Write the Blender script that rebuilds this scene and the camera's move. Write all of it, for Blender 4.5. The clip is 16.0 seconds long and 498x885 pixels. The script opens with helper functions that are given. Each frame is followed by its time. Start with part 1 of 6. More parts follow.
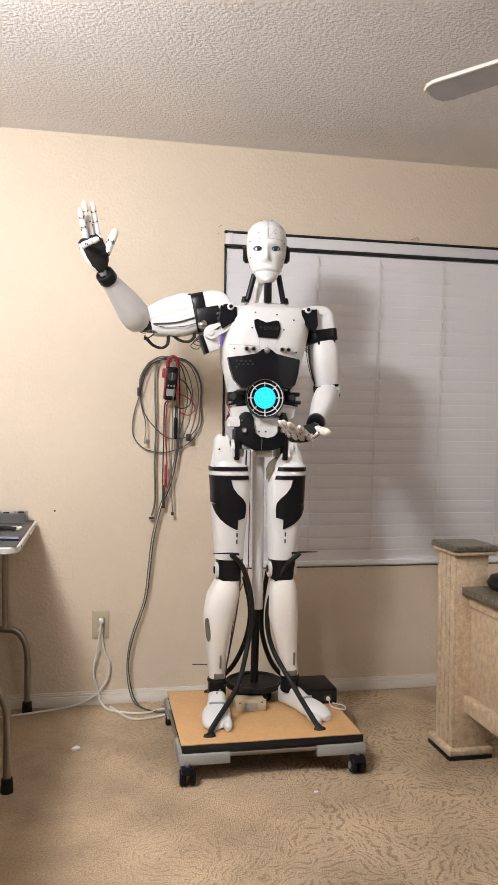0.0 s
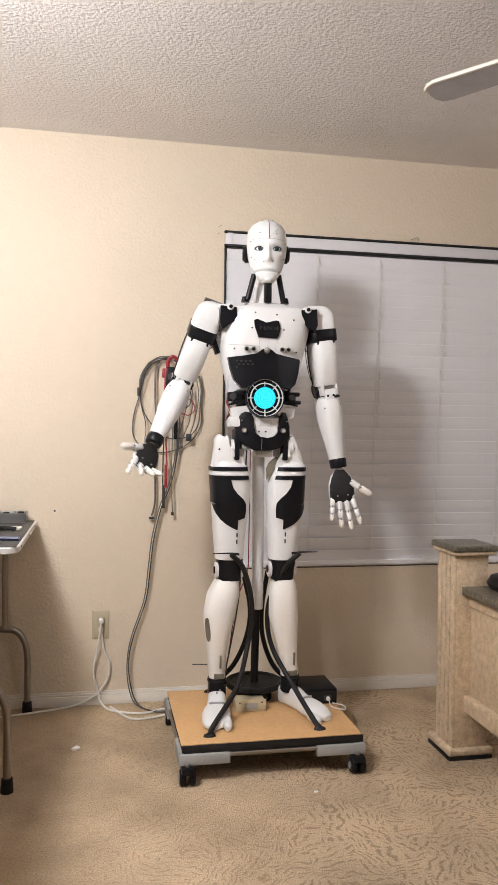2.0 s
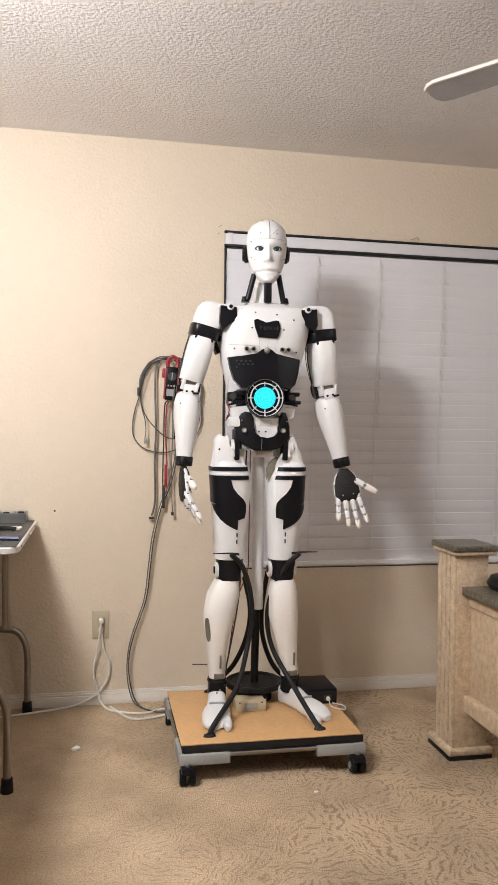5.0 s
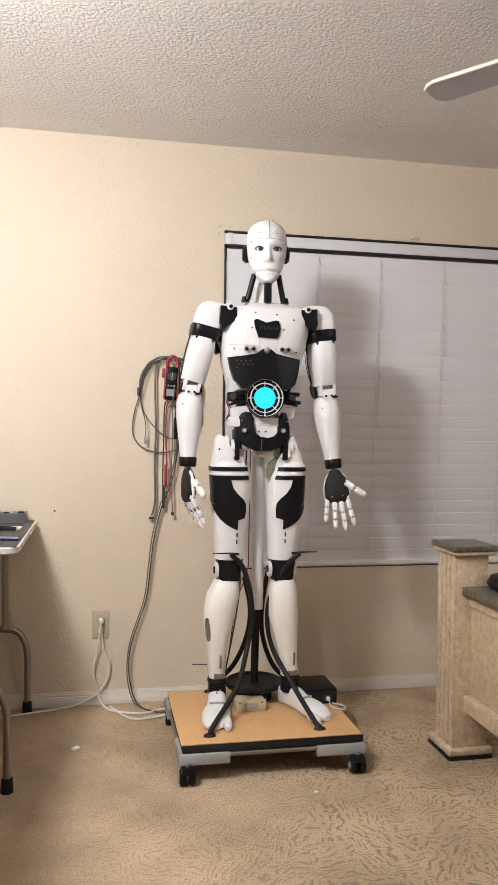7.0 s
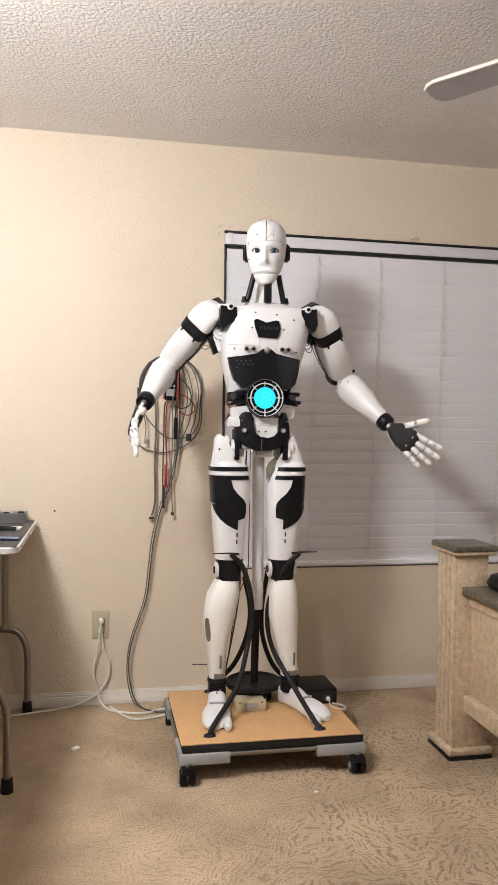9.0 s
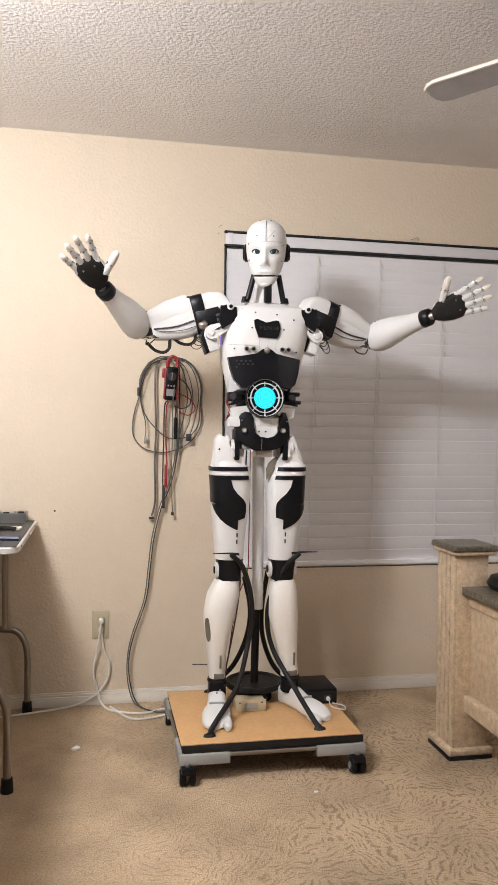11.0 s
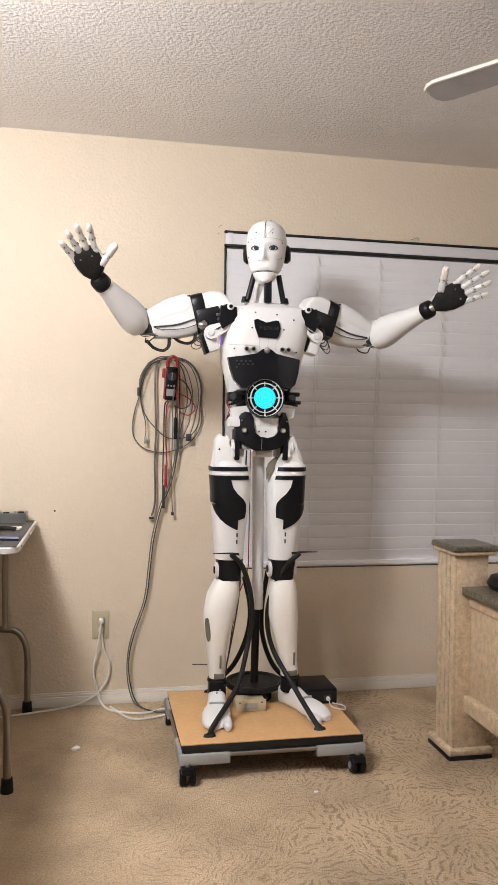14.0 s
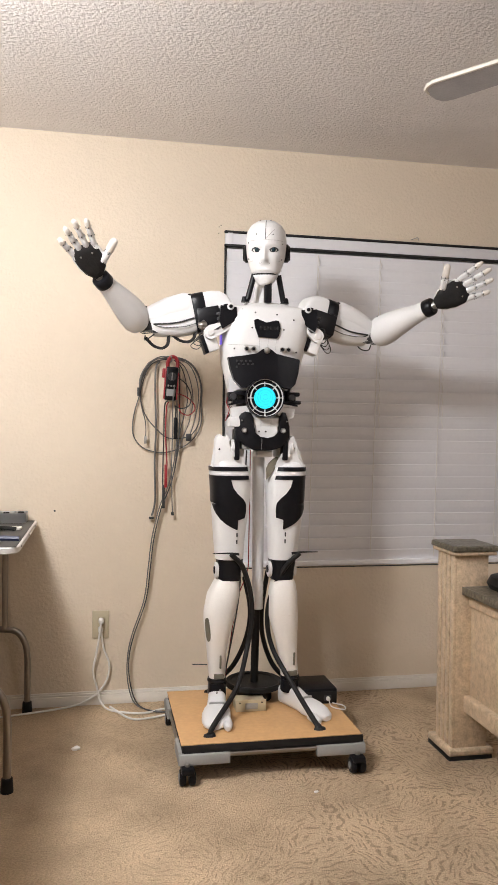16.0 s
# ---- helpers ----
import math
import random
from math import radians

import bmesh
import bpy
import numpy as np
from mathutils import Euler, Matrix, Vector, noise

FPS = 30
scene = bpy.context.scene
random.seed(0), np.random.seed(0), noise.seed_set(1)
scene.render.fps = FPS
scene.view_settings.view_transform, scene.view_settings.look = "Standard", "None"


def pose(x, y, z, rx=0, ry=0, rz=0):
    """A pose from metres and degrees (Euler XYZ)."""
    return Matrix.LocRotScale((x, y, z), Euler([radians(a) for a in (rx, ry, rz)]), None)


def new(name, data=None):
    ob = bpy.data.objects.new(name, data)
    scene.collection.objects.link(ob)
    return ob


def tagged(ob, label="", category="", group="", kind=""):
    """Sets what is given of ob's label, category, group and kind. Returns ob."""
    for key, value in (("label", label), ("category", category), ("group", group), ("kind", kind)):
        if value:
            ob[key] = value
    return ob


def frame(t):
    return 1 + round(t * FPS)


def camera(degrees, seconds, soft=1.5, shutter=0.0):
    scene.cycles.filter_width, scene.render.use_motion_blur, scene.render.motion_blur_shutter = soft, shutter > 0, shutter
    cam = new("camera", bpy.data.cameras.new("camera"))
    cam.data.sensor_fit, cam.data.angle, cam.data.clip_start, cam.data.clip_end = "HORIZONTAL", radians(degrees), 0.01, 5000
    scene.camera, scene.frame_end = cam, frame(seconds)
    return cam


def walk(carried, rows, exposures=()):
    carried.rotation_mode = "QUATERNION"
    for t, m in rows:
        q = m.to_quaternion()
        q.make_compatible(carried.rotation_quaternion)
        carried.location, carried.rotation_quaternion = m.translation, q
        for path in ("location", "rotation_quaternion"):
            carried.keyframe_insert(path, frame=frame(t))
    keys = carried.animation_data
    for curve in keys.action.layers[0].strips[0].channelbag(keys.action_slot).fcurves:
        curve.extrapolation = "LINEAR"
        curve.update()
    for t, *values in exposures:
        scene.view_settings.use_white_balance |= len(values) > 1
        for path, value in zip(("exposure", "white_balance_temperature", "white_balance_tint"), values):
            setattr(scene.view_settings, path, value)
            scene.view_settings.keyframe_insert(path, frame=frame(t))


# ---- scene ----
# Camera on a tripod, 1.17 m high, 3.4 m from the window wall.
def standing_eye(yaw, down, roll):
    a, b, c = radians(yaw), radians(down), radians(roll)
    fwd = Vector((math.sin(a) * math.cos(b), math.cos(a) * math.cos(b), -math.sin(b)))
    right = Vector((math.cos(a), -math.sin(a), 0))
    dn = fwd.cross(right)
    r2, d2 = right * math.cos(c) + dn * math.sin(c), dn * math.cos(c) - right * math.sin(c)
    rot = Matrix((r2, -d2, -fwd)).transposed().to_4x4()
    return Matrix.Translation((0, -3.365, 1.173)) @ rot


cam = camera(35.88, 16.0, soft=1.0, shutter=0.5)
EYE = standing_eye(11.09, 0.65, -0.705)
walk(cam, [(0.0, EYE), (16.0, EYE)])

# ---- light ----
world = bpy.data.worlds.new("world")
scene.world = world
world.use_nodes = True
world.node_tree.nodes["Background"].inputs[0].default_value = (0.75, 0.8, 1.0, 1)
world.node_tree.nodes["Background"].inputs[1].default_value = 0.02
scene.view_settings.exposure = 0.0


def bulb_or_fill(x, y, z, power, radius, colour):
    d = bpy.data.lights.new("bulb_or_fill", "POINT")
    d.energy, d.shadow_soft_size, d.color = power, radius, colour
    ob = new("bulb_or_fill", d)
    ob.location = (x, y, z)
    return ob


LED = (0.985, 0.975, 0.985)
bulb_or_fill(-0.8, -2.15, 2.25, 57, 0.13, LED)
bulb_or_fill(-0.72, -1.95, 2.25, 60, 0.13, LED)
bulb_or_fill(-0.66, -1.77, 2.25, 40, 0.13, LED)
# Added fill with no lamp seen there: lifts ceiling and blinds at right.
bulb_or_fill(2.5, -2.9, 2.08, 32, 0.25, (1.0, 0.95, 0.97))


# ---- materials ----
def mat(name, base, rough=0.5, metal=0.0, spread=0.08, scale=8.0, bump=0.0, bump_scale=60.0, fine=None, spec=0.5, coat=0.0, piece=0.0):
    """A surface with colour variation at two scales and fine relief, in metres of the object's space."""
    m = bpy.data.materials.new(name)
    m.use_nodes = True
    nt = m.node_tree
    b = nt.nodes["Principled BSDF"]
    b.inputs["Roughness"].default_value = rough
    b.inputs["Metallic"].default_value = metal
    b.inputs["Specular IOR Level"].default_value = spec
    b.inputs["Coat Weight"].default_value = coat
    tc = nt.nodes.new("ShaderNodeTexCoord")
    n1 = nt.nodes.new("ShaderNodeTexNoise")
    n1.inputs["Scale"].default_value = scale
    n1.inputs["Detail"].default_value = 5
    n2 = nt.nodes.new("ShaderNodeTexNoise")
    n2.inputs["Scale"].default_value = fine or scale * 14
    n2.inputs["Detail"].default_value = 3
    mx = nt.nodes.new("ShaderNodeMath")
    mx.operation = "MULTIPLY_ADD"
    mx.inputs[1].default_value = 0.6
    mul = nt.nodes.new("ShaderNodeMath")
    mul.operation = "MULTIPLY"
    mul.inputs[1].default_value = 0.4
    nt.links.new(tc.outputs["Object"], n1.inputs["Vector"])
    nt.links.new(tc.outputs["Object"], n2.inputs["Vector"])
    nt.links.new(n2.outputs[0], mul.inputs[0])
    nt.links.new(n1.outputs[0], mx.inputs[0])
    nt.links.new(mul.outputs[0], mx.inputs[2])
    fac = mx.outputs[0]
    if piece:
        oi = nt.nodes.new("ShaderNodeObjectInfo")
        ad = nt.nodes.new("ShaderNodeMath")
        ad.operation = "MULTIPLY_ADD"
        ad.inputs[1].default_value = piece
        nt.links.new(oi.outputs["Random"], ad.inputs[0])
        nt.links.new(fac, ad.inputs[2])
        fac = ad.outputs[0]
    ramp = nt.nodes.new("ShaderNodeValToRGB")
    ramp.color_ramp.elements[0].position, ramp.color_ramp.elements[1].position = 0.3, 0.7
    lo = [max(0, c * (1 - spread)) for c in base]
    hi = [min(1, c * (1 + spread)) for c in base]
    ramp.color_ramp.elements[0].color, ramp.color_ramp.elements[1].color = (*lo, 1), (*hi, 1)
    nt.links.new(fac, ramp.inputs[0])
    nt.links.new(ramp.outputs[0], b.inputs["Base Color"])
    if bump:
        n3 = nt.nodes.new("ShaderNodeTexNoise")
        n3.inputs["Scale"].default_value = bump_scale
        n3.inputs["Detail"].default_value = 4
        nt.links.new(tc.outputs["Object"], n3.inputs["Vector"])
        bp = nt.nodes.new("ShaderNodeBump")
        bp.inputs["Strength"].default_value = bump
        bp.inputs["Distance"].default_value = 0.01
        nt.links.new(n3.outputs[0], bp.inputs["Height"])
        nt.links.new(bp.outputs[0], b.inputs["Normal"])
    return m


def glow(name, colour, strength, base):
    m = mat(name, base, 0.4)
    b = m.node_tree.nodes["Principled BSDF"]
    b.inputs["Emission Color"].default_value = (*colour, 1)
    b.inputs["Emission Strength"].default_value = strength
    return m


WALL = mat("painted_wall", (0.655, 0.56, 0.438), 0.62, spread=0.03, scale=2.0, bump=0.4, bump_scale=70)
CEIL = mat("textured_ceiling", (0.82, 0.79, 0.78), 0.85, spread=0.04, scale=3, bump=0.8, bump_scale=90)
CARPET = mat("carpet", (0.54, 0.41, 0.275), 0.95, spread=0.42, scale=3.2, bump=1.0, bump_scale=200, fine=150, spec=0.1)


def carpet_pattern(m):
    """Pressed leaf pattern: broken curved dashes, worn away in patches."""
    nt = m.node_tree
    b = nt.nodes["Principled BSDF"]
    tc = nt.nodes.new("ShaderNodeTexCoord")
    warp = nt.nodes.new("ShaderNodeTexNoise")
    warp.inputs["Scale"].default_value = 6.0
    warp.inputs["Detail"].default_value = 2.0
    nt.links.new(tc.outputs["Object"], warp.inputs["Vector"])
    add = nt.nodes.new("ShaderNodeMixRGB")
    add.blend_type = "LINEAR_LIGHT"
    add.inputs[0].default_value = 0.09
    nt.links.new(tc.outputs["Object"], add.inputs[1])
    nt.links.new(warp.outputs["Color"], add.inputs[2])
    cells = nt.nodes.new("ShaderNodeTexVoronoi")
    cells.inputs["Scale"].default_value = 8.5
    nt.links.new(add.outputs[0], cells.inputs["Vector"])
    split = nt.nodes.new("ShaderNodeSeparateColor")
    nt.links.new(cells.outputs["Color"], split.inputs[0])
    turn = nt.nodes.new("ShaderNodeMath")
    turn.operation = "MULTIPLY"
    turn.inputs[1].default_value = 3.1
    nt.links.new(split.outputs[0], turn.inputs[0])
    spin = nt.nodes.new("ShaderNodeVectorRotate")
    spin.rotation_type = "Z_AXIS"
    nt.links.new(add.outputs[0], spin.inputs["Vector"])
    nt.links.new(turn.outputs[0], spin.inputs["Angle"])
    wave = nt.nodes.new("ShaderNodeTexWave")
    wave.wave_type, wave.bands_direction = "BANDS", "X"
    wave.inputs["Scale"].default_value = 15.0
    wave.inputs["Distortion"].default_value = 1.6
    wave.inputs["Detail"].default_value = 2.0
    wave.inputs["Detail Scale"].default_value = 1.5
    nt.links.new(spin.outputs[0], wave.inputs["Vector"])
    def step(src, lo, hi):
        r = nt.nodes.new("ShaderNodeMapRange")
        r.inputs["From Min"].default_value, r.inputs["From Max"].default_value = lo, hi
        nt.links.new(src, r.inputs["Value"])
        return r.outputs["Result"]
    def times(p, q):
        r = nt.nodes.new("ShaderNodeMath")
        r.operation = "MULTIPLY"
        for i, v in enumerate((p, q)):
            if isinstance(v, float):
                r.inputs[i].default_value = v
            else:
                nt.links.new(v, r.inputs[i])
        return r.outputs[0]
    dash = nt.nodes.new("ShaderNodeTexNoise")
    dash.inputs["Scale"].default_value = 40.0
    dash.inputs["Detail"].default_value = 1.5
    nt.links.new(tc.outputs["Object"], dash.inputs["Vector"])
    worn = nt.nodes.new("ShaderNodeTexNoise")
    worn.inputs["Scale"].default_value = 1.7
    worn.inputs["Detail"].default_value = 3.0
    nt.links.new(tc.outputs["Object"], worn.inputs["Vector"])
    across = nt.nodes.new("ShaderNodeSeparateXYZ")
    nt.links.new(tc.outputs["Object"], across.inputs[0])
    fresh = step(across.outputs[0], -0.35, 0.75)
    line = times(times(times(step(wave.outputs["Fac"], 0.58, 0.82), step(dash.outputs[0], 0.43, 0.52)), step(worn.outputs[0], 0.33, 0.5)), fresh)
    old = b.inputs["Base Color"].links[0].from_socket
    # Darker mix colour adds the shade lines of the pressed pile relief.
    mix = nt.nodes.new("ShaderNodeMixRGB")
    mix.inputs[2].default_value = (0.19, 0.135, 0.088, 1)
    nt.links.new(times(line, 0.55), mix.inputs[0])
    nt.links.new(old, mix.inputs[1])
    nt.links.new(mix.outputs[0], b.inputs["Base Color"])
    old_n = b.inputs["Normal"].links[0].from_socket
    bp = nt.nodes.new("ShaderNodeBump")
    bp.invert = True
    bp.inputs["Strength"].default_value, bp.inputs["Distance"].default_value = 0.5, 0.006
    nt.links.new(line, bp.inputs["Height"])
    nt.links.new(old_n, bp.inputs["Normal"])
    nt.links.new(bp.outputs[0], b.inputs["Normal"])


carpet_pattern(CARPET)
TRIM = mat("white_trim", (0.72, 0.68, 0.62), 0.5, spread=0.05)
WHITE = mat("white_printed_plastic", (0.70, 0.697, 0.695), 0.42, spread=0.025, scale=14, bump=0.1, bump_scale=220)
IVORY = mat("aged_white_printed_plastic", (0.75, 0.725, 0.69), 0.5, spread=0.04, scale=12, bump=0.08, bump_scale=150)
TIP = mat("soft_rubber_tip", (0.74, 0.69, 0.63), 0.6, spread=0.03, scale=30)
BLACK = mat("black_plastic", (0.007, 0.007, 0.009), 0.32, spec=0.2, spread=0.2, scale=20, bump=0.05, bump_scale=150)
MATTE = mat("matte_black", (0.012, 0.0115, 0.0115), 0.55, spec=0.25, spread=0.25, scale=20, bump=0.1, bump_scale=200)
# Near-black for dark parts and for shade painted into gaps and holes.
DARK = mat("gap_shade_and_dark_parts", (0.03, 0.03, 0.032), 0.5, spread=0.2)
GREYM = mat("grey_metal", (0.35, 0.34, 0.32), 0.38, metal=0.8, spread=0.1)
CHROME = mat("brushed_tube", (0.33, 0.305, 0.28), 0.3, metal=1.0, spread=0.12)
# Shade inside slots, cut-outs and hollows, put into one olive-grey colour.
RECESS_SHADE = mat("olive_grey_recess_shade", (0.15, 0.135, 0.10), 0.6, spread=0.15, scale=30)
BRACKET = mat("grey_plastic", (0.30, 0.30, 0.29), 0.5, spread=0.06, scale=20)
PLY = mat("birch_plywood", (0.55, 0.33, 0.15), 0.5, spread=0.14, scale=6, fine=60, bump=0.05)
BLIND = mat("vinyl_blind", (0.78, 0.778, 0.80), 0.38, spread=0.03, scale=4, piece=0.12, bump=0.06, bump_scale=40)
VALANCE = mat("valance_vinyl", (0.66, 0.65, 0.67), 0.45, spread=0.03)
STONE = mat("travertine", (0.53, 0.41, 0.28), 0.42, spread=0.34, scale=42, fine=160, bump=0.16, bump_scale=90)
GRANITE = mat("green_brown_granite", (0.105, 0.092, 0.066), 0.3, spread=0.85, scale=75, fine=220, bump=0.2, bump_scale=80)
GLOW = glow("cyan_screen", (0.0, 0.72, 0.95), 1.1, (0.02, 0.3, 0.4))


def screen_pattern(m):
    """Whorled line art on the little screen."""
    nt = m.node_tree
    b = nt.nodes["Principled BSDF"]
    tc = nt.nodes.new("ShaderNodeTexCoord")
    mp = nt.nodes.new("ShaderNodeMapping")
    mp.inputs["Location"].default_value = (0.018, 0, -1.178)
    nt.links.new(tc.outputs["Object"], mp.inputs["Vector"])
    wv = nt.nodes.new("ShaderNodeTexWave")
    wv.wave_type, wv.rings_direction = "RINGS", "Y"
    wv.inputs["Scale"].default_value = 34
    wv.inputs["Distortion"].default_value = 6.0
    wv.inputs["Detail Scale"].default_value = 30
    nt.links.new(mp.outputs[0], wv.inputs["Vector"])
    rp = nt.nodes.new("ShaderNodeValToRGB")
    rp.color_ramp.elements[0].color, rp.color_ramp.elements[1].color = (0.0, 0.30, 0.48, 1), (0.01, 0.80, 0.95, 1)
    rp.color_ramp.elements[0].position, rp.color_ramp.elements[1].position = 0.15, 0.75
    nt.links.new(wv.outputs["Fac"], rp.inputs[0])
    nt.links.new(rp.outputs[0], b.inputs["Emission Color"])


screen_pattern(GLOW)
EYE_IRIS = mat("grey_blue_iris", (0.012, 0.03, 0.038), 0.15, spread=0.3, scale=90)
SCLERA = mat("eye_white", (0.7, 0.7, 0.7), 0.2, spread=0.02)
RED = mat("red_plastic", (0.30, 0.015, 0.022), 0.4, spread=0.1)
GREYCABLE = mat("grey_cable", (0.11, 0.105, 0.10), 0.5, spread=0.1)
DARKCABLE = mat("black_cable", (0.03, 0.03, 0.03), 0.5, spread=0.1)
WHITECABLE = mat("white_cable", (0.72, 0.70, 0.66), 0.5, spread=0.05)
PLATE = mat("ivory_plate", (0.46, 0.40, 0.275), 0.4, spread=0.04)
TABLE_TOP = mat("table_laminate", (0.55, 0.54, 0.52), 0.4, spread=0.05)
MAT_TOP = mat("dark_table_mat", (0.055, 0.052, 0.05), 0.6, spread=0.2)
GREEN = mat("green_plastic", (0.12, 0.45, 0.05), 0.4, spread=0.1)
NAVY = mat("navy_plastic", (0.015, 0.02, 0.06), 0.4, spread=0.1)
WOODDARK = mat("stained_wood", (0.16, 0.085, 0.045), 0.5, spread=0.25, scale=10)
PURPLE = glow("violet_led", (0.25, 0.15, 1.0), 0.6, (0.1, 0.08, 0.3))


# ---- mesh helpers ----
def mesh(name, bm, material, smooth=True):
    bmesh.ops.recalc_face_normals(bm, faces=bm.faces)
    me = bpy.data.meshes.new(name)
    if smooth:
        for fc in bm.faces:
            fc.smooth = True
        for e in bm.edges:
            e.smooth = len(e.link_faces) == 2 and e.calc_face_angle(0) < radians(38)
    bm.to_mesh(me)
    bm.free()
    me.materials.append(material)
    return me


def part(name, bm, material, parent=None, label="", at=None):
    ob = new(name, mesh(name, bm, material))
    if parent is not None:
        ob.parent = parent
    if at is not None:
        ob.matrix_basis = at
    if label:
        tagged(ob, label)
    return ob


def thing(name, label, category, at=None, group="", kind=""):
    ob = new(name)
    ob.empty_display_size = 0.05
    if at is not None:
        ob.matrix_basis = at
    return tagged(ob, label, category, group, kind)


def loft(rings, n=28, bm=None, m=None):
    """Superellipse rings (z, cx, cy, rx, ry, power) joined into a closed skin."""
    bm = bm or bmesh.new()
    loops = []
    for r in rings:
        z, cx, cy, rx, ry = r[:5]
        p = r[5] if len(r) > 5 else 2.0
        vs = []
        for i in range(n):
            a = 2 * math.pi * i / n
            c, s = math.cos(a), math.sin(a)
            co = Vector((cx + rx * math.copysign(abs(c) ** (2 / p), c), cy + ry * math.copysign(abs(s) ** (2 / p), s), z))
            vs.append(bm.verts.new(m @ co if m else co))
        loops.append(vs)
    for a, b in zip(loops, loops[1:]):
        for i in range(n):
            bm.faces.new((a[i], a[(i + 1) % n], b[(i + 1) % n], b[i]))
    bm.faces.new(loops[0])
    bm.faces.new(loops[-1][::-1])
    return bm


def box(x0, x1, y0, y1, z0, z1, bev=0.003, bm=None, m=None, seg=2):
    own = bmesh.new()
    bmesh.ops.create_cube(own, size=1.0)
    for v in own.verts:
        v.co = Vector(((x0 + x1) / 2 + v.co.x * (x1 - x0), (y0 + y1) / 2 + v.co.y * (y1 - y0), (z0 + z1) / 2 + v.co.z * (z1 - z0)))
    if bev:
        bmesh.ops.bevel(own, geom=own.edges[:], offset=bev, segments=seg, affect="EDGES", profile=0.5)
    if m:
        own.transform(m)
    if bm is None:
        return own
    tmp = bpy.data.meshes.new("tmp")
    own.to_mesh(tmp)
    own.free()
    bm.from_mesh(tmp)
    bpy.data.meshes.remove(tmp)
    return bm


def smooth_path(pts, k=6):
    pts = [Vector(p) for p in pts]
    out = []
    ext = [2 * pts[0] - pts[1]] + pts + [2 * pts[-1] - pts[-2]]
    for i in range(1, len(ext) - 2):
        p0, p1, p2, p3 = ext[i - 1], ext[i], ext[i + 1], ext[i + 2]
        for j in range(k):
            t = j / k
            out.append(0.5 * (2 * p1 + (p2 - p0) * t + (2 * p0 - 5 * p1 + 4 * p2 - p3) * t * t + (3 * p1 - p0 - 3 * p2 + p3) * t ** 3))
    out.append(pts[-1])
    return out


def tube(pts, r, n=8, bm=None, k=6, flat=1.0, r_end=None):
    """A round rod swept along a smooth path."""
    bm = bm or bmesh.new()
    ps = smooth_path(pts, k) if k > 1 else [Vector(p) for p in pts]
    loops, ref = [], None
    for i, p in enumerate(ps):
        d = (ps[min(i + 1, len(ps) - 1)] - ps[max(i - 1, 0)]).normalized()
        if ref is None:
            ref = d.orthogonal().normalized()
        ref = (ref - d * ref.dot(d)).normalized()
        side = d.cross(ref)
        rr = r if r_end is None else r + (r_end - r) * i / (len(ps) - 1)
        loops.append([bm.verts.new(p + (ref * math.cos(2 * math.pi * j / n) + side * math.sin(2 * math.pi * j / n) * flat) * rr) for j in range(n)])
    for a, b in zip(loops, loops[1:]):
        for j in range(n):
            bm.faces.new((a[j], a[(j + 1) % n], b[(j + 1) % n], b[j]))
    bm.faces.new(loops[0][::-1])
    bm.faces.new(loops[-1])
    return bm


def disc(c, axis, r, h, n=24, bm=None, bev=0.0, r2=None):
    """A short cylinder centred on c, with softened rims."""
    axis = Vector(axis).normalized()
    m = Matrix.Translation(c) @ axis.to_track_quat("Z", "Y").to_matrix().to_4x4()
    b, q = bev or min(r, h) * 0.12, r if r2 is None else r2
    return loft([(-h / 2, 0, 0, r - b, r - b), (-h / 2 + b, 0, 0, r, r), (h / 2 - b, 0, 0, q, q), (h / 2, 0, 0, q - b, q - b)], n, bm, m)


def ball(c, r, bm=None, seg=20, scale=(1, 1, 1)):
    bm = bm or bmesh.new()
    made = bmesh.ops.create_uvsphere(bm, u_segments=seg, v_segments=max(6, seg // 2), radius=r)
    for v in made["verts"]:
        v.co = Vector(c) + Vector((v.co.x * scale[0], v.co.y * scale[1], v.co.z * scale[2]))
    return bm


def ring(c, axis, r, thick, depth, n=40, bm=None):
    """A flat ring of rectangular section."""
    bm = bm or bmesh.new()
    axis = Vector(axis).normalized()
    m = Matrix.Translation(c) @ axis.to_track_quat("Z", "Y").to_matrix().to_4x4()
    prof = [(r - thick, -depth / 2), (r, -depth / 2), (r, depth / 2), (r - thick, depth / 2)]
    rows = [[bm.verts.new(m @ Vector((q * math.cos(2 * math.pi * i / n), q * math.sin(2 * math.pi * i / n), z))) for q, z in prof] for i in range(n)]
    for i in range(n):
        a, b = rows[i], rows[(i + 1) % n]
        for j in range(4):
            bm.faces.new((a[j], a[(j + 1) % 4], b[(j + 1) % 4], b[j]))
    return bm


def slab(outline, depth, m=None, bm=None):
    """A plate from an outline in x, z; its front lies at y = 0 and its back at y = depth."""
    bm = bm or bmesh.new()
    f0 = [bm.verts.new((m or Matrix()) @ Vector((x, 0, z))) for x, z in outline]
    f1 = [bm.verts.new((m or Matrix()) @ Vector((x, depth, z))) for x, z in outline]
    n = len(outline)
    bm.faces.new(f0)
    bm.faces.new(f1[::-1])
    for i in range(n):
        bm.faces.new((f0[i], f1[i], f1[(i + 1) % n], f0[(i + 1) % n]))
    return bm


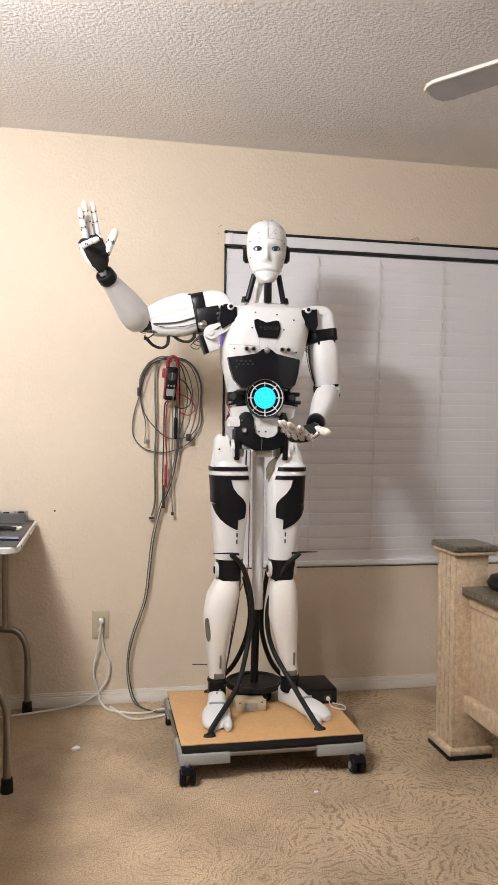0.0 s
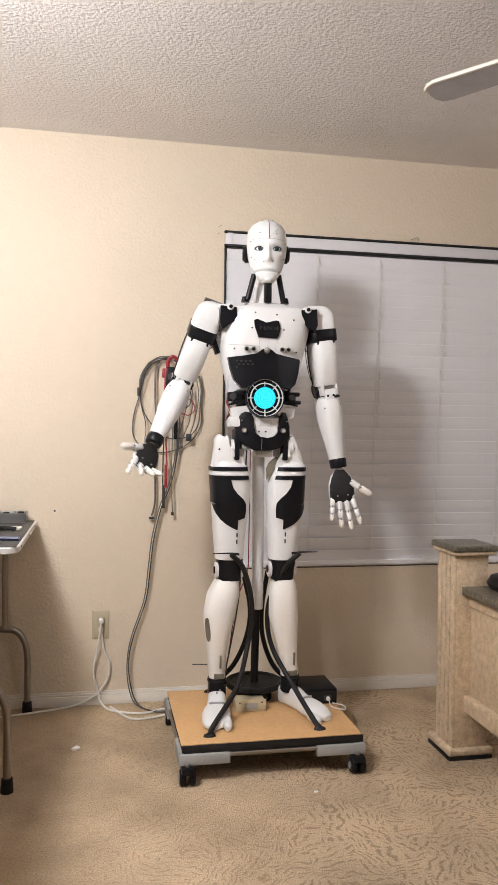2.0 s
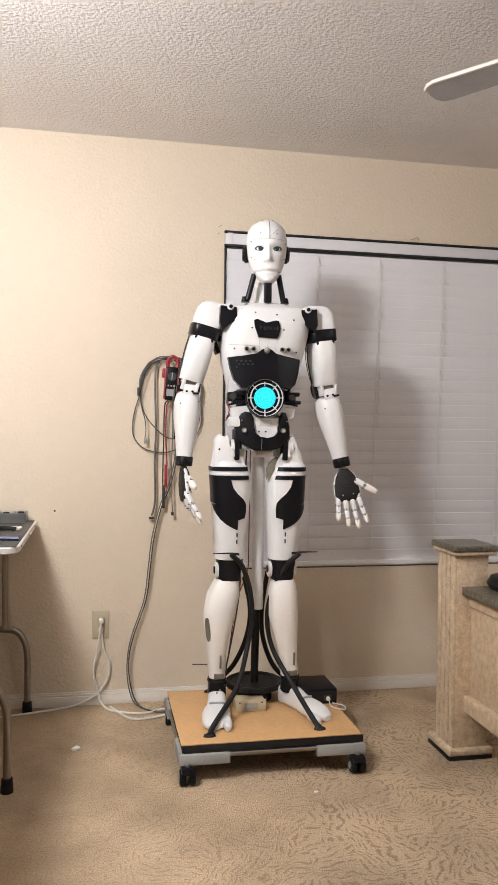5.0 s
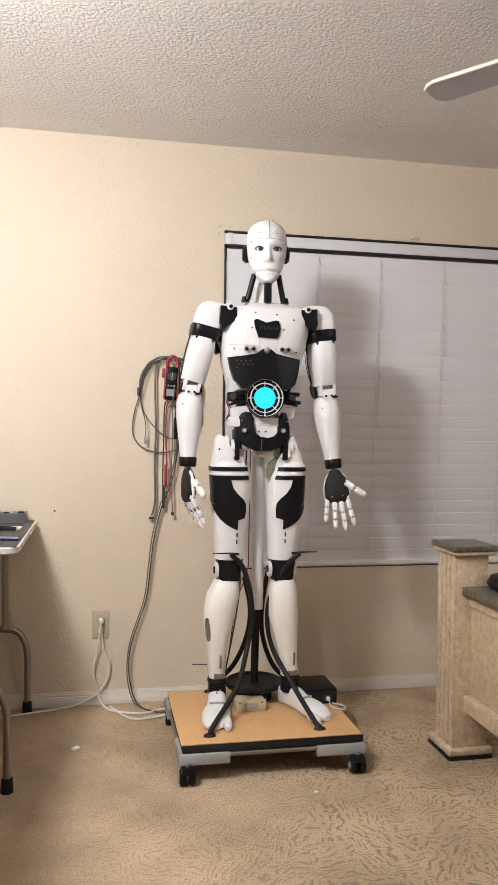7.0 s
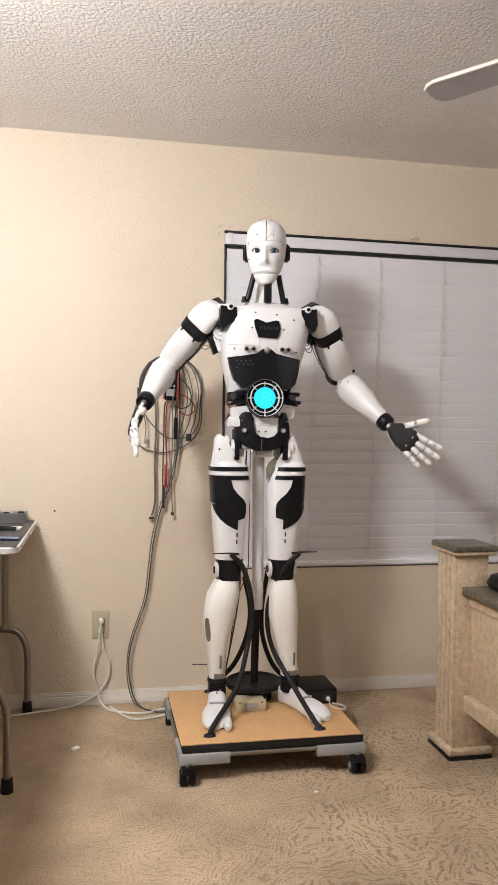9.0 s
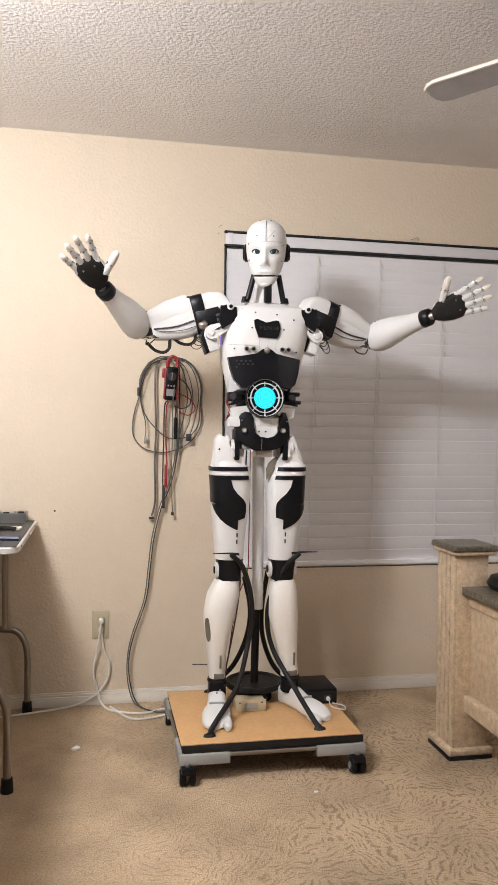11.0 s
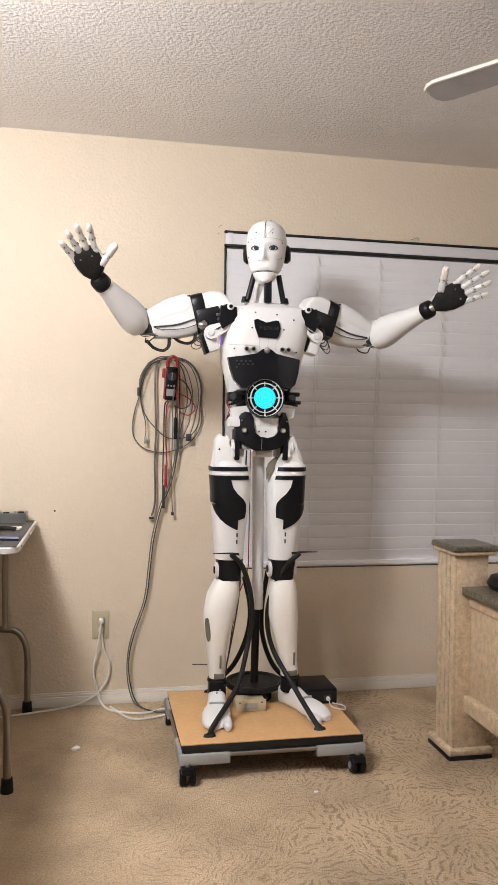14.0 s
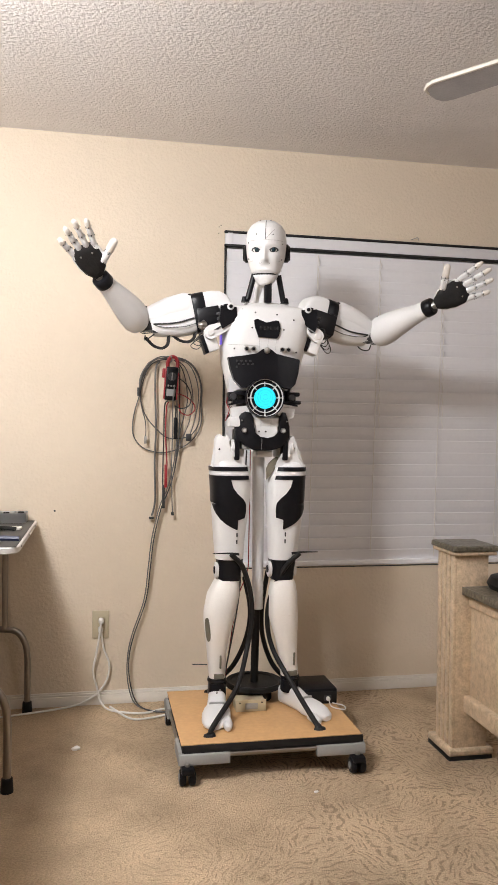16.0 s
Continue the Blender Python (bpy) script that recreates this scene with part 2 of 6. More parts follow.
# ---- the room ----
def room():
    X0, X1, Y0, H = -4.4, 4.8, -8.8, 2.44
    WX0, WX1, WZ0, WZ1 = 0.54, 2.36, 0.575, 2.062
    bm = box(X0 - 0.2, X1 + 0.2, Y0 - 0.2, 0.2, -0.15, 0, 0)
    tagged(part("floor", bm, CARPET), "worn beige patterned cut pile carpet", "floor", kind="structure")
    tagged(part("ceiling", box(X0 - 0.2, X1 + 0.2, Y0 - 0.2, 0.2, H, H + 0.15, 0), CEIL), "white textured plaster ceiling", "ceiling", kind="structure")
    bm = box(X0, WX0, 0, 0.14, 0, H, 0)
    box(WX1, X1, 0, 0.14, 0, H, 0, bm)
    box(WX0, WX1, 0, 0.14, 0, WZ0, 0, bm)
    box(WX0, WX1, 0, 0.14, WZ1, H, 0, bm)
    tagged(part("wall_north", bm, WALL), "cream painted wall with orange peel texture", "wall", kind="structure")
    # Unseen side and rear walls, set far back to weaken bounce light.
    tagged(part("wall_west", box(X0 - 0.14, X0, Y0, 0.14, 0, H, 0), WALL), "cream painted side wall", "wall", kind="structure")
    tagged(part("wall_east", box(X1, X1 + 0.14, Y0, 0.14, 0, H, 0), WALL), "cream painted side wall", "wall", kind="structure")
    tagged(part("wall_south", box(X0 - 0.14, X1 + 0.14, Y0 - 0.14, Y0, 0, H, 0), WALL), "cream painted rear wall", "wall", kind="structure")
    bm = box(X0, X1, -0.012, 0.0, 0, 0.04, 0.002)
    box(X0, X1, -0.009, 0.0, 0.04, 0.05, 0.002, bm)
    box(X0, X1, -0.006, 0.0, 0.05, 0.058, 0.002, bm)
    tagged(part("baseboard", bm, TRIM), "white moulded wooden baseboard", "baseboard", kind="structure")
    win = thing("window_1", "dark night window behind closed blinds", "window", kind="structure")
    part("pane", box(WX0, WX1, 0.105, 0.111, WZ0, WZ1, 0), mat("night_glass", (0.02, 0.022, 0.03), 0.05), win)
    bm = box(WX0, WX0 + 0.04, 0.09, 0.13, WZ0, WZ1, 0.003)
    box(WX1 - 0.04, WX1, 0.09, 0.13, WZ0, WZ1, 0.003, bm)
    part("window_frame", bm, GREYM, win)


def blinds():
    X0, X1, Z0, Z1 = 0.546, 2.352, 0.60, 1.985
    t = thing("window_blind", "closed white horizontal faux wood blind", "blind", pose(0, 0, 0))
    part("headrail", box(X0, X1, 0.005, 0.06, 2.0, 2.045, 0.002), VALANCE, t)
    part("valance", box(0.54, 2.36, -0.012, -0.004, 2.008, 2.056, 0.002), VALANCE, t, "white valance strip")
    part("valance_trim", box(0.537, 2.36, -0.016, 0.004, 2.058, 2.067, 0.002), MATTE, t, "black top channel")
    part("valance_trim", box(0.537, 2.36, -0.016, 0.004, 1.998, 2.008, 0.002), MATTE, t, "black lower channel")
    # Dark strip painted in for the shadow gap beside the slats.
    part("side_gap_shade", box(0.538, 0.5435, -0.004, 0.03, 0.588, 1.995, 0.002), DARK, t, "dark strip standing for the shadow gap at the side")
    part("end_clip", box(0.552, 0.575, -0.0135, -0.006, 2.006, 2.058, 0.001), VALANCE, t)
    step = 0.0561
    n = 25
    bm = bmesh.new()
    prof = [(-0.031, 0.0008), (-0.0302, 0.0), (0.0, -0.0008), (0.0302, 0.0), (0.031, 0.0006), (0.031, 0.0032), (0.0, 0.0026), (-0.031, 0.0032)]
    rows = [[bm.verts.new((x, b, a)) for a, b in prof] for x in (X0 + 0.004, X1 - 0.004)]
    for i in range(8):
        bm.faces.new((rows[0][i], rows[0][(i + 1) % 8], rows[1][(i + 1) % 8], rows[1][i]))
    bm.faces.new(rows[0])
    bm.faces.new(rows[1][::-1])
    me = mesh("slat", bm, BLIND, False)
    for i in range(n):
        ob = new("slat", me)
        ob.parent = t
        ob.matrix_basis = pose(random.uniform(-0.002, 0.002), 0.012, 1.9913 - i * step - 0.0295, 17.0 + random.uniform(-0.5, 0.5), 0, random.uniform(-0.05, 0.05))
    part("bottom_rail", box(X0, X1, -0.002, 0.026, 0.576, 0.598, 0.004), BLIND, t, "white bottom rail")
    part("sill_line", box(X0 - 0.008, X1 + 0.008, -0.003, 0.0, 0.569, 0.574, 0.001), DARK, t, "dark line under the bottom rail")
    for x in (0.69, 0.969, 1.265, 1.577, 1.88, 2.2):
        pts = [(x - 0.0006 * i, 0.003 - 0.003 * (i % 2), Z1 - i * step * 0.5) for i in range(2 * n)]
        part("ladder_cord", tube(pts, 0.0016, 5, k=1), WHITECABLE, t)
        for i in range(n - 1):
            z = Z1 - i * step
            if i < 14:
                part("ladder_cord", tube([(x + 0.001, 0.006, z), (x + 0.006, 0.0, z - 0.04), (x + 0.004, 0.006, z - 0.05)], 0.0016, 4, k=2), WHITECABLE, t)


def column():
    t = thing("stone_column", "fluted travertine column with dark granite cap", "column", pose(0, 0, 0))
    part("shaft", box(1.279, 1.403, -0.785, -0.645, 0.035, 0.742, 0.003), STONE, t)
    for i in range(4):
        y0 = -0.785 + i * 0.0355
        part("flute_rib", box(1.268, 1.281, y0 + 0.0005, y0 + 0.0305, 0.04, 0.742, 0.004), STONE, t)
    part("base_moulding", box(1.25, 1.425, -0.803, -0.615, 0.016, 0.042, 0.008, seg=3), STONE, t)
    part("plinth", box(1.252, 1.42, -0.8, -0.618, 0, 0.018, 0.003), MATTE, t, "dark plinth edge")
    part("cap_moulding", box(1.257, 1.425, -0.807, -0.62, 0.742, 0.757, 0.006, seg=3), STONE, t)
    cap = box(1.254, 1.43, -0.811, -0.615, 0.757, 0.778, 0.004)
    bmesh.ops.subdivide_edges(cap, edges=[e for e in cap.edges if e.calc_length() > 0.05], cuts=14, use_grid_fill=True)
    for v in cap.verts:
        v.co += 0.0022 * noise.noise_vector(v.co * 110)
    part("cap_slab", cap, GRANITE, t, "rough granite slab")


def desk():
    t = thing("stone_desk", "travertine clad desk with rounded granite top", "desk", pose(0, 0, 0))
    part("front_panel", box(1.337, 1.36, -1.45, -0.775, 0.20, 0.60, 0.002), STONE, t)
    part("top_moulding", box(1.326, 1.36, -1.45, -0.768, 0.555, 0.6, 0.006, seg=3), STONE, t)
    part("lower_rail", box(1.312, 1.36, -1.45, -0.772, 0.17, 0.232, 0.008, seg=3), STONE, t)
    part("side_panel", box(1.36, 1.95, -0.785, -0.765, 0.17, 0.60, 0.002), STONE, t)
    part("inner_panel", box(1.46, 1.48, -1.45, -0.79, 0.0, 0.2, 0.002), WOODDARK, t, "dark wooden plinth board")
    bm = bmesh.new()
    pts = [(1.30, -1.45)] + [(1.30 + 0.035 - 0.035 * math.cos(a), -0.765 + 0.035 * math.sin(a)) for a in [math.pi / 2 * i / 6 for i in range(7)]] + [(1.95, -0.73), (1.95, -1.45)]
    lo = [bm.verts.new((x, y, 0.6)) for x, y in pts]
    hi = [bm.verts.new((x, y, 0.628)) for x, y in pts]
    bm.faces.new(lo[::-1])
    bm.faces.new(hi)
    for i in range(len(pts)):
        j = (i + 1) % len(pts)
        bm.faces.new((lo[i], lo[j], hi[j], hi[i]))
    bmesh.ops.bevel(bm, geom=bm.edges[:], offset=0.008, segments=3, affect="EDGES", profile=0.5)
    part("worktop", bm, GRANITE, t, "dark polished granite top")
    bag = loft([(0.629, 1.49, -0.88, 0.11, 0.1, 3), (0.65, 1.49, -0.88, 0.125, 0.11, 2.6), (0.675, 1.49, -0.88, 0.115, 0.1, 2.4), (0.688, 1.5, -0.88, 0.085, 0.07), (0.692, 1.5, -0.88, 0.04, 0.03)])
    tagged(part("black_bag", bag, MATTE), "black soft bag lying on the granite desk", "bag")


def fan():
    hub = Vector((1.29, -1.68, 2.182))
    t = thing("ceiling_fan", "white ceiling fan with wooden blades hanging from ceiling", "fan", Matrix.Translation(hub))
    part("motor", loft([(-0.06, 0, 0, 0.06, 0.06), (-0.045, 0, 0, 0.11, 0.11), (0.03, 0, 0, 0.12, 0.12), (0.06, 0, 0, 0.06, 0.06)]), TRIM, t)
    part("rod", loft([(0.05, 0, 0, 0.015, 0.015), (0.21, 0, 0, 0.015, 0.015)], 14), TRIM, t)
    part("canopy", loft([(0.19, 0, 0, 0.03, 0.03), (0.225, 0, 0, 0.07, 0.07), (0.2395, 0, 0, 0.075, 0.075)]), TRIM, t)
    under = mat("fan_blade_grey", (0.37, 0.36, 0.37), 0.45, spread=0.2, scale=14)
    for i in range(4):
        m = pose(0, 0, 0, 0, 0, 126.5 + 90 * i) @ pose(0, 0, 0, 10, 0, 0)
        prof = [(0.13, -0.04), (0.3, -0.046), (0.52, -0.051), (0.548, -0.045), (0.562, -0.026), (0.568, 0.008), (0.565, 0.03), (0.553, 0.042), (0.53, 0.05), (0.3, 0.046), (0.13, 0.04)]
        bm = bmesh.new()
        lo = [bm.verts.new((x, y, -0.004)) for x, y in prof]
        hi = [bm.verts.new((x, y, 0.005)) for x, y in prof]
        bm.faces.new(lo[::-1])
        bm.faces.new(hi)
        for a in range(len(prof)):
            b = (a + 1) % len(prof)
            bm.faces.new((lo[a], lo[b], hi[b], hi[a]))
        bl = part("blade", bm, under, t, "grey blade with pale strip standing for its lit edge", m)
        # Pale trim on one side only, painting the rim that catches light.
        part("blade_lit_edge", tube([(x, y, 0.0005) for x, y in prof[5:]], 0.0065, 6, k=1), TRIM, bl)
        part("blade_iron", box(0.08, 0.2, -0.02, 0.02, -0.01, -0.003, 0.002), GREYM, bl)


# ---- the dolly under the robot ----
def dolly():
    x0, x1, y0, y1 = 0.282, 0.915, -0.818, -0.272
    t = thing("wheeled_dolly", "low wheeled dolly with plywood deck", "dolly", pose(0, 0, 0))
    part("deck", box(x0, x1, y0 + 0.003, y1, 0.1265, 0.13, 0.001), PLY, t, "plywood deck board")
    part("deck_edge", box(x0 + 0.003, x1 + 0.004, y0, y1, 0.1, 0.1265, 0.0015), MATTE, t, "black deck edge")
    for cx, cy, sx, sy in ((x0, y0, 1, 1), (x1, y0, -1, 1), (x0, y1, 1, -1), (x1, y1, -1, -1)):
        bm = box(min(cx - sx * 0.01, cx + sx * 0.165), max(cx - sx * 0.01, cx + sx * 0.165), min(cy - sy * 0.012, cy + sy * 0.012), max(cy - sy * 0.012, cy + sy * 0.012), 0.064, 0.1, 0.004)
        box(min(cx - sx * 0.01, cx + sx * 0.012), max(cx - sx * 0.01, cx + sx * 0.012), min(cy, cy + sy * 0.13), max(cy, cy + sy * 0.13), 0.064, 0.107, 0.004, bm)
        part("corner_bracket", bm, BRACKET, t, "grey moulded corner bracket")
        w = part("caster", box(-0.022, 0.022, -0.028, 0.028, 0.042, 0.064, 0.006), BLACK, t, "black twin wheel caster", pose(cx + sx * 0.02, cy + sy * (-0.012 if sy > 0 else 0.02), 0))
        part("stem", disc((0, 0, 0.068), (0, 0, 1), 0.008, 0.012), GREYM, w)
        for s in (-1, 1):
            part("wheel", disc((s * 0.016, 0.004, 0.027), (1, 0, 0), 0.027, 0.021, bev=0.004), BLACK, w)
            part("wheel_cap", disc((s * 0.0275, 0.004, 0.027), (1, 0, 0), 0.012, 0.003), BRACKET, w)
    for y in (y0 + 0.005, y1 - 0.005):
        part("rail_tube", tube([(x0 + 0.16, y, 0.09), (x1 - 0.16, y, 0.09)], 0.0085, 12, k=1), CHROME, t)
    for x in (x0 + 0.004, x1 - 0.004):
        part("rail_tube", tube([(x, y0 + 0.1, 0.09), (x, y1 - 0.1, 0.09)], 0.0085, 12, k=1), CHROME, t)


def stand():
    t = thing("display_stand", "black steel pole stand with curved legs", "stand", pose(0.615, -0.39, 0.13))
    part("base_disc", loft([(0.042, 0, 0, 0.09, 0.09), (0.05, 0, 0, 0.113, 0.113), (0.066, 0, 0, 0.113, 0.113), (0.07, 0, 0, 0.109, 0.109), (0.068, 0, 0, 0.10, 0.10), (0.062, 0, 0, 0.095, 0.095)], 40), MATTE, t)
    part("base_foot", loft([(0, 0, 0, 0.07, 0.07), (0.043, 0, 0, 0.07, 0.07)], 30), MATTE, t)
    part("pole", tube([(0, 0, 0.06), (0, -0.03, 0.38)], 0.0155, 16, k=1), MATTE, t)
    for s, front in ((-1, 1), (1, 1), (-1, 0), (1, 0)):
        if front:
            fx = -0.229 if s < 0 else 0.165
            pts = [(fx, -0.365, 0.006), (fx * 0.91, -0.33, 0.025), (s * 0.105, -0.2, 0.11), (s * 0.05, -0.1, 0.22), (s * 0.03, -0.09, 0.34), (s * 0.045, -0.12, 0.45), (s * 0.085, -0.17, 0.55), (s * 0.13, -0.19, 0.598)]
        else:
            pts = [(s * 0.165, 0.085, 0.006), (s * 0.15, 0.07, 0.04), (s * 0.08, 0.03, 0.12), (s * 0.033, 0.0, 0.24), (s * 0.024, -0.02, 0.36), (s * 0.05, 0.0, 0.5)]
        leg = part("leg", tube(pts, 0.0095, 10), MATTE, t)
        e = pts[0]
        part("foot_pad", loft([(0, e[0], e[1], 0.022, 0.014), (0.006, e[0], e[1], 0.02, 0.012), (0.011, e[0] - s * 0.006, e[1] + 0.004, 0.011, 0.009)], 14), MATTE, leg)
        if front:
            part("arm_tip", tube([(s * 0.10, -0.185, 0.597), (s * 0.14, -0.19, 0.602), (s * 0.20, -0.19, 0.602)], 0.006, 8, flat=0.5, r_end=0.002), MATTE, leg)


def box_and_supply():
    t = thing("electric_box", "pale electrical box with switch on the plywood deck", "switch box", pose(0.572, -0.51, 0.13))
    part("housing", box(-0.056, 0.056, -0.035, 0.035, 0, 0.04, 0.003), PLATE, t)
    part("face_plate", box(-0.058, 0.058, -0.039, -0.034, 0.001, 0.045, 0.002), PLATE, t)
    part("switch", box(-0.022, 0.026, -0.042, -0.038, 0.01, 0.033, 0.002), BRACKET, t)
    for x in (-0.042, 0.042):
        part("screw", disc((x, -0.0395, 0.034), (0, 1, 0), 0.003, 0.002, 10), MATTE, t)
    p = thing("power_supply", "black power supply box on the plywood deck", "power supply", pose(0.835, -0.43, 0.13))
    part("case", box(-0.085, 0.085, -0.085, 0.085, 0, 0.06, 0.006), BLACK, p)
    part("front_lip", box(-0.08, 0.08, -0.088, -0.084, 0.008, 0.05, 0.002), MATTE, p)
    part("socket", box(0.03, 0.06, -0.091, -0.086, 0.015, 0.035, 0.002), DARK, p)
    part("knob", disc((0.045, -0.096, 0.025), (0, 1, 0), 0.008, 0.012), WHITECABLE, p)
    part("wire", tube([(0.045, -0.1, 0.025), (0.05, -0.13, 0.006), (0.09, -0.16, 0.004), (0.1, -0.12, 0.004), (0.06, -0.1, 0.01)], 0.002, 6), WHITECABLE, p)


# ---- the robot ----
BASE = Vector((0.615, -0.5, 0.13))


GLOVE = mat("black_glove", (0.013, 0.012, 0.012), 0.62, spread=0.3, scale=40, bump=0.25, bump_scale=120, spec=0.25)


HINGES = {}


def robot_body():
    bot = thing("humanoid_robot", "white and black printed humanoid robot standing on dolly", "robot", Matrix.Translation(BASE))
    # torso
    part("chest_shell", loft([
        (1.255, -0.012, 0, 0.136, 0.082, 2.8), (1.30, -0.012, 0, 0.149, 0.096, 3), (1.36, -0.008, 0, 0.159, 0.107, 3.2),
        (1.42, -0.002, 0, 0.165, 0.112, 3.4), (1.46, 0.003, 0, 0.165, 0.109, 3.6), (1.49, 0.006, 0, 0.160, 0.1, 3.8),
        (1.508, 0.007, 0, 0.152, 0.09, 3.8), (1.519, 0.008, 0.002, 0.135, 0.074, 3.4), (1.524, 0.009, 0.01, 0.1, 0.05)], 44), WHITE, bot)
    part("chest_top", loft([(1.515, 0.006, -0.01, 0.1, 0.066, 3), (1.53, 0.006, -0.008, 0.075, 0.052, 3), (1.535, 0.006, -0.006, 0.05, 0.04)], 28), WHITE, bot)
    part("waist_shell", loft([
        (1.205, -0.011, 0.012, 0.122, 0.066, 2.8), (1.23, -0.011, 0.008, 0.132, 0.074, 2.8), (1.257, -0.012, 0.005, 0.138, 0.08, 2.8)], 36), WHITE, bot)
    part("belly_shell", loft([
        (1.085, -0.008, 0.01, 0.105, 0.06, 2.8), (1.10, -0.008, 0.01, 0.112, 0.066, 2.8), (1.145, -0.01, 0.01, 0.112, 0.07, 2.8)], 36), WHITE, bot)
    part("waist_core", loft([(1.13, -0.01, 0.02, 0.09, 0.05), (1.21, -0.01, 0.02, 0.1, 0.05)], 24), DARK, bot)
    for x in (-0.04, 0.022):
        part("panel_seam", tube([(x, -0.1115, 1.392), (x - 0.002, -0.1105, 1.352)], 0.0005, 4, k=1), BRACKET, bot)
    part("panel_seam", tube([(-0.008, -0.1125, 1.396), (-0.01, -0.112, 1.362)], 0.0005, 4, k=1), BRACKET, bot)
    part("panel_seam", tube([(-0.16, -0.055, 1.37), (-0.13, -0.094, 1.368), (-0.04, -0.1105, 1.364)], 0.0007, 4, k=2), BRACKET, bot)
    for k in range(6):
        x, z = -0.1 + 0.042 * k, 1.5 + 0.006 * (k % 2)
        if abs(x) > 0.035:
            part("bolt", disc((x, -0.0855 - 0.005 * (z < 1.505) + 2.0 * max(0, abs(x) - 0.06) ** 2, z), (0, 1, 0.3), 0.0022, 0.003, 7), DARK if k % 2 else GREYM, bot)
    logo = part("chest_plate", slab([(-0.062, 1.458), (-0.05, 1.462), (-0.016, 1.45), (0.02, 1.459), (0.03, 1.457), (0.037, 1.43), (0.031, 1.402), (0.022, 1.393), (-0.045, 1.396), (-0.058, 1.43)], 0.01, pose(0, -0.117, 0)), BLACK, bot, "black plate with illegible raised mark")
    for i in range(6):
        part("raised_mark", box(-0.04 + i * 0.0125, -0.032 + i * 0.0125, -0.1185, -0.1165, 1.424, 1.436, 0.0005), MATTE, logo)
    arc = [(-0.152, 1.322), (-0.1, 1.328), (-0.05, 1.337), (-0.03, 1.352), (-0.013, 1.358), (0.004, 1.352), (0.022, 1.338), (0.06, 1.33), (0.118, 1.32), (0.112, 1.27), (0.1, 1.228), (0.082, 1.21), (0.05, 1.215), (0.025, 1.235), (-0.06, 1.235), (-0.085, 1.212), (-0.105, 1.212), (-0.13, 1.24), (-0.143, 1.28)]
    bm = slab(arc, 0.03)
    bmesh.ops.triangulate(bm, faces=[f for f in bm.faces if len(f.verts) > 4])
    bmesh.ops.subdivide_edges(bm, edges=[e for e in bm.edges if e.calc_length() > 0.025], cuts=4)
    for v in bm.verts:
        v.co.y += -0.115 + 1.3 * (v.co.x + 0.015) ** 2
    belly = part("belly_panel", bm, BLACK, bot, "glossy black belly panel")
    for i in range(9):
        part("vent_hole", disc((-0.122 + 0.016 * (i % 4) + 0.008 * (i // 4 % 2), -0.117 + 1.3 * (0.1 - 0.016 * (i % 4)) ** 2, 1.308 - 0.011 * (i // 4)), (0, 1, 0), 0.0045, 0.004, 6), DARK, belly)
    part("sensor_dome", ball((-0.013, -0.117, 1.348), 0.012), GREYM, bot)
    for x in (-0.088, -0.062, 0.045, 0.068):
        q = part("camera_ring", ring((x, -0.1115, 1.353), (0, 1, 0), 0.009, 0.003, 0.006, 20), GREYM, bot)
        part("lens", disc((x, -0.1115, 1.353), (0, 1, 0), 0.006, 0.004, 14), BLACK, q)
    for x, z in ((-0.055, 1.487), (0.026, 1.482), (-0.068, 1.43), (0.05, 1.426), (-0.122, 1.476), (0.088, 1.464), (-0.13, 1.354), (0.1, 1.345)):
        part("screw", disc((x, -0.1095 + 0.34 * max(0, z - 1.46) + 0.9 * max(0, abs(x) - 0.08) ** 1.3, z), (0, 1, 0), 0.0032, 0.0045, 8), DARK, bot)
    # glowing core
    c = Vector((-0.018, -0.108, 1.175))
    core = part("core_ring", ring(c - Vector((0, 0.004, 0)), (0, 1, 0), 0.0715, 0.0035, 0.02), BLACK, bot, "dark round housing of a glowing cyan core")
    part("core_back", disc(c + Vector((0, 0.012, 0)), (0, 1, 0), 0.0705, 0.02, 40), BLACK, core)
    part("outer_ring", ring(c - Vector((0, 0.003, 0)), (0, 1, 0), 0.0685, 0.0025, 0.014), WHITE, core)
    part("inner_ring", ring(c - Vector((0, 0.003, 0)), (0, 1, 0), 0.055, 0.0035, 0.012), WHITE, core)
    part("glow_disc", disc(c - Vector((0, 0.004, 0)), (0, 1, 0), 0.0395, 0.012, 40), GLOW, core, "glowing cyan disc with fine line art")
    for i in range(8):
        a = math.pi / 4 * i + 0.02
        d = Vector((math.cos(a), 0, math.sin(a)))
        part("spoke", tube([c + d * 0.042 - Vector((0, 0.002, 0)), c + d * 0.0675 - Vector((0, 0.002, 0))], 0.0022, 6, k=1), WHITE, core)
    for s in (-1, 1):
        st = part("waist_strut", box(s * 0.1 - 0.025, s * 0.1 + 0.025, -0.07, -0.03, 1.185, 1.2, 0.003), BLACK, bot)
        part("waist_strut", box(s * 0.1 - 0.03, s * 0.1 + 0.03, -0.07, -0.03, 1.155, 1.168, 0.003), BLACK, bot)
    part("lower_belly", box(-0.142, 0.042, -0.084, -0.01, 1.068, 1.104, 0.004), WHITE, bot)
    for x in (-0.066, -0.026, 0.012):
        part("panel_seam", tube([(x, -0.0845, 1.104), (x, -0.0845, 1.069)], 0.0008, 4, k=1), BRACKET, bot)
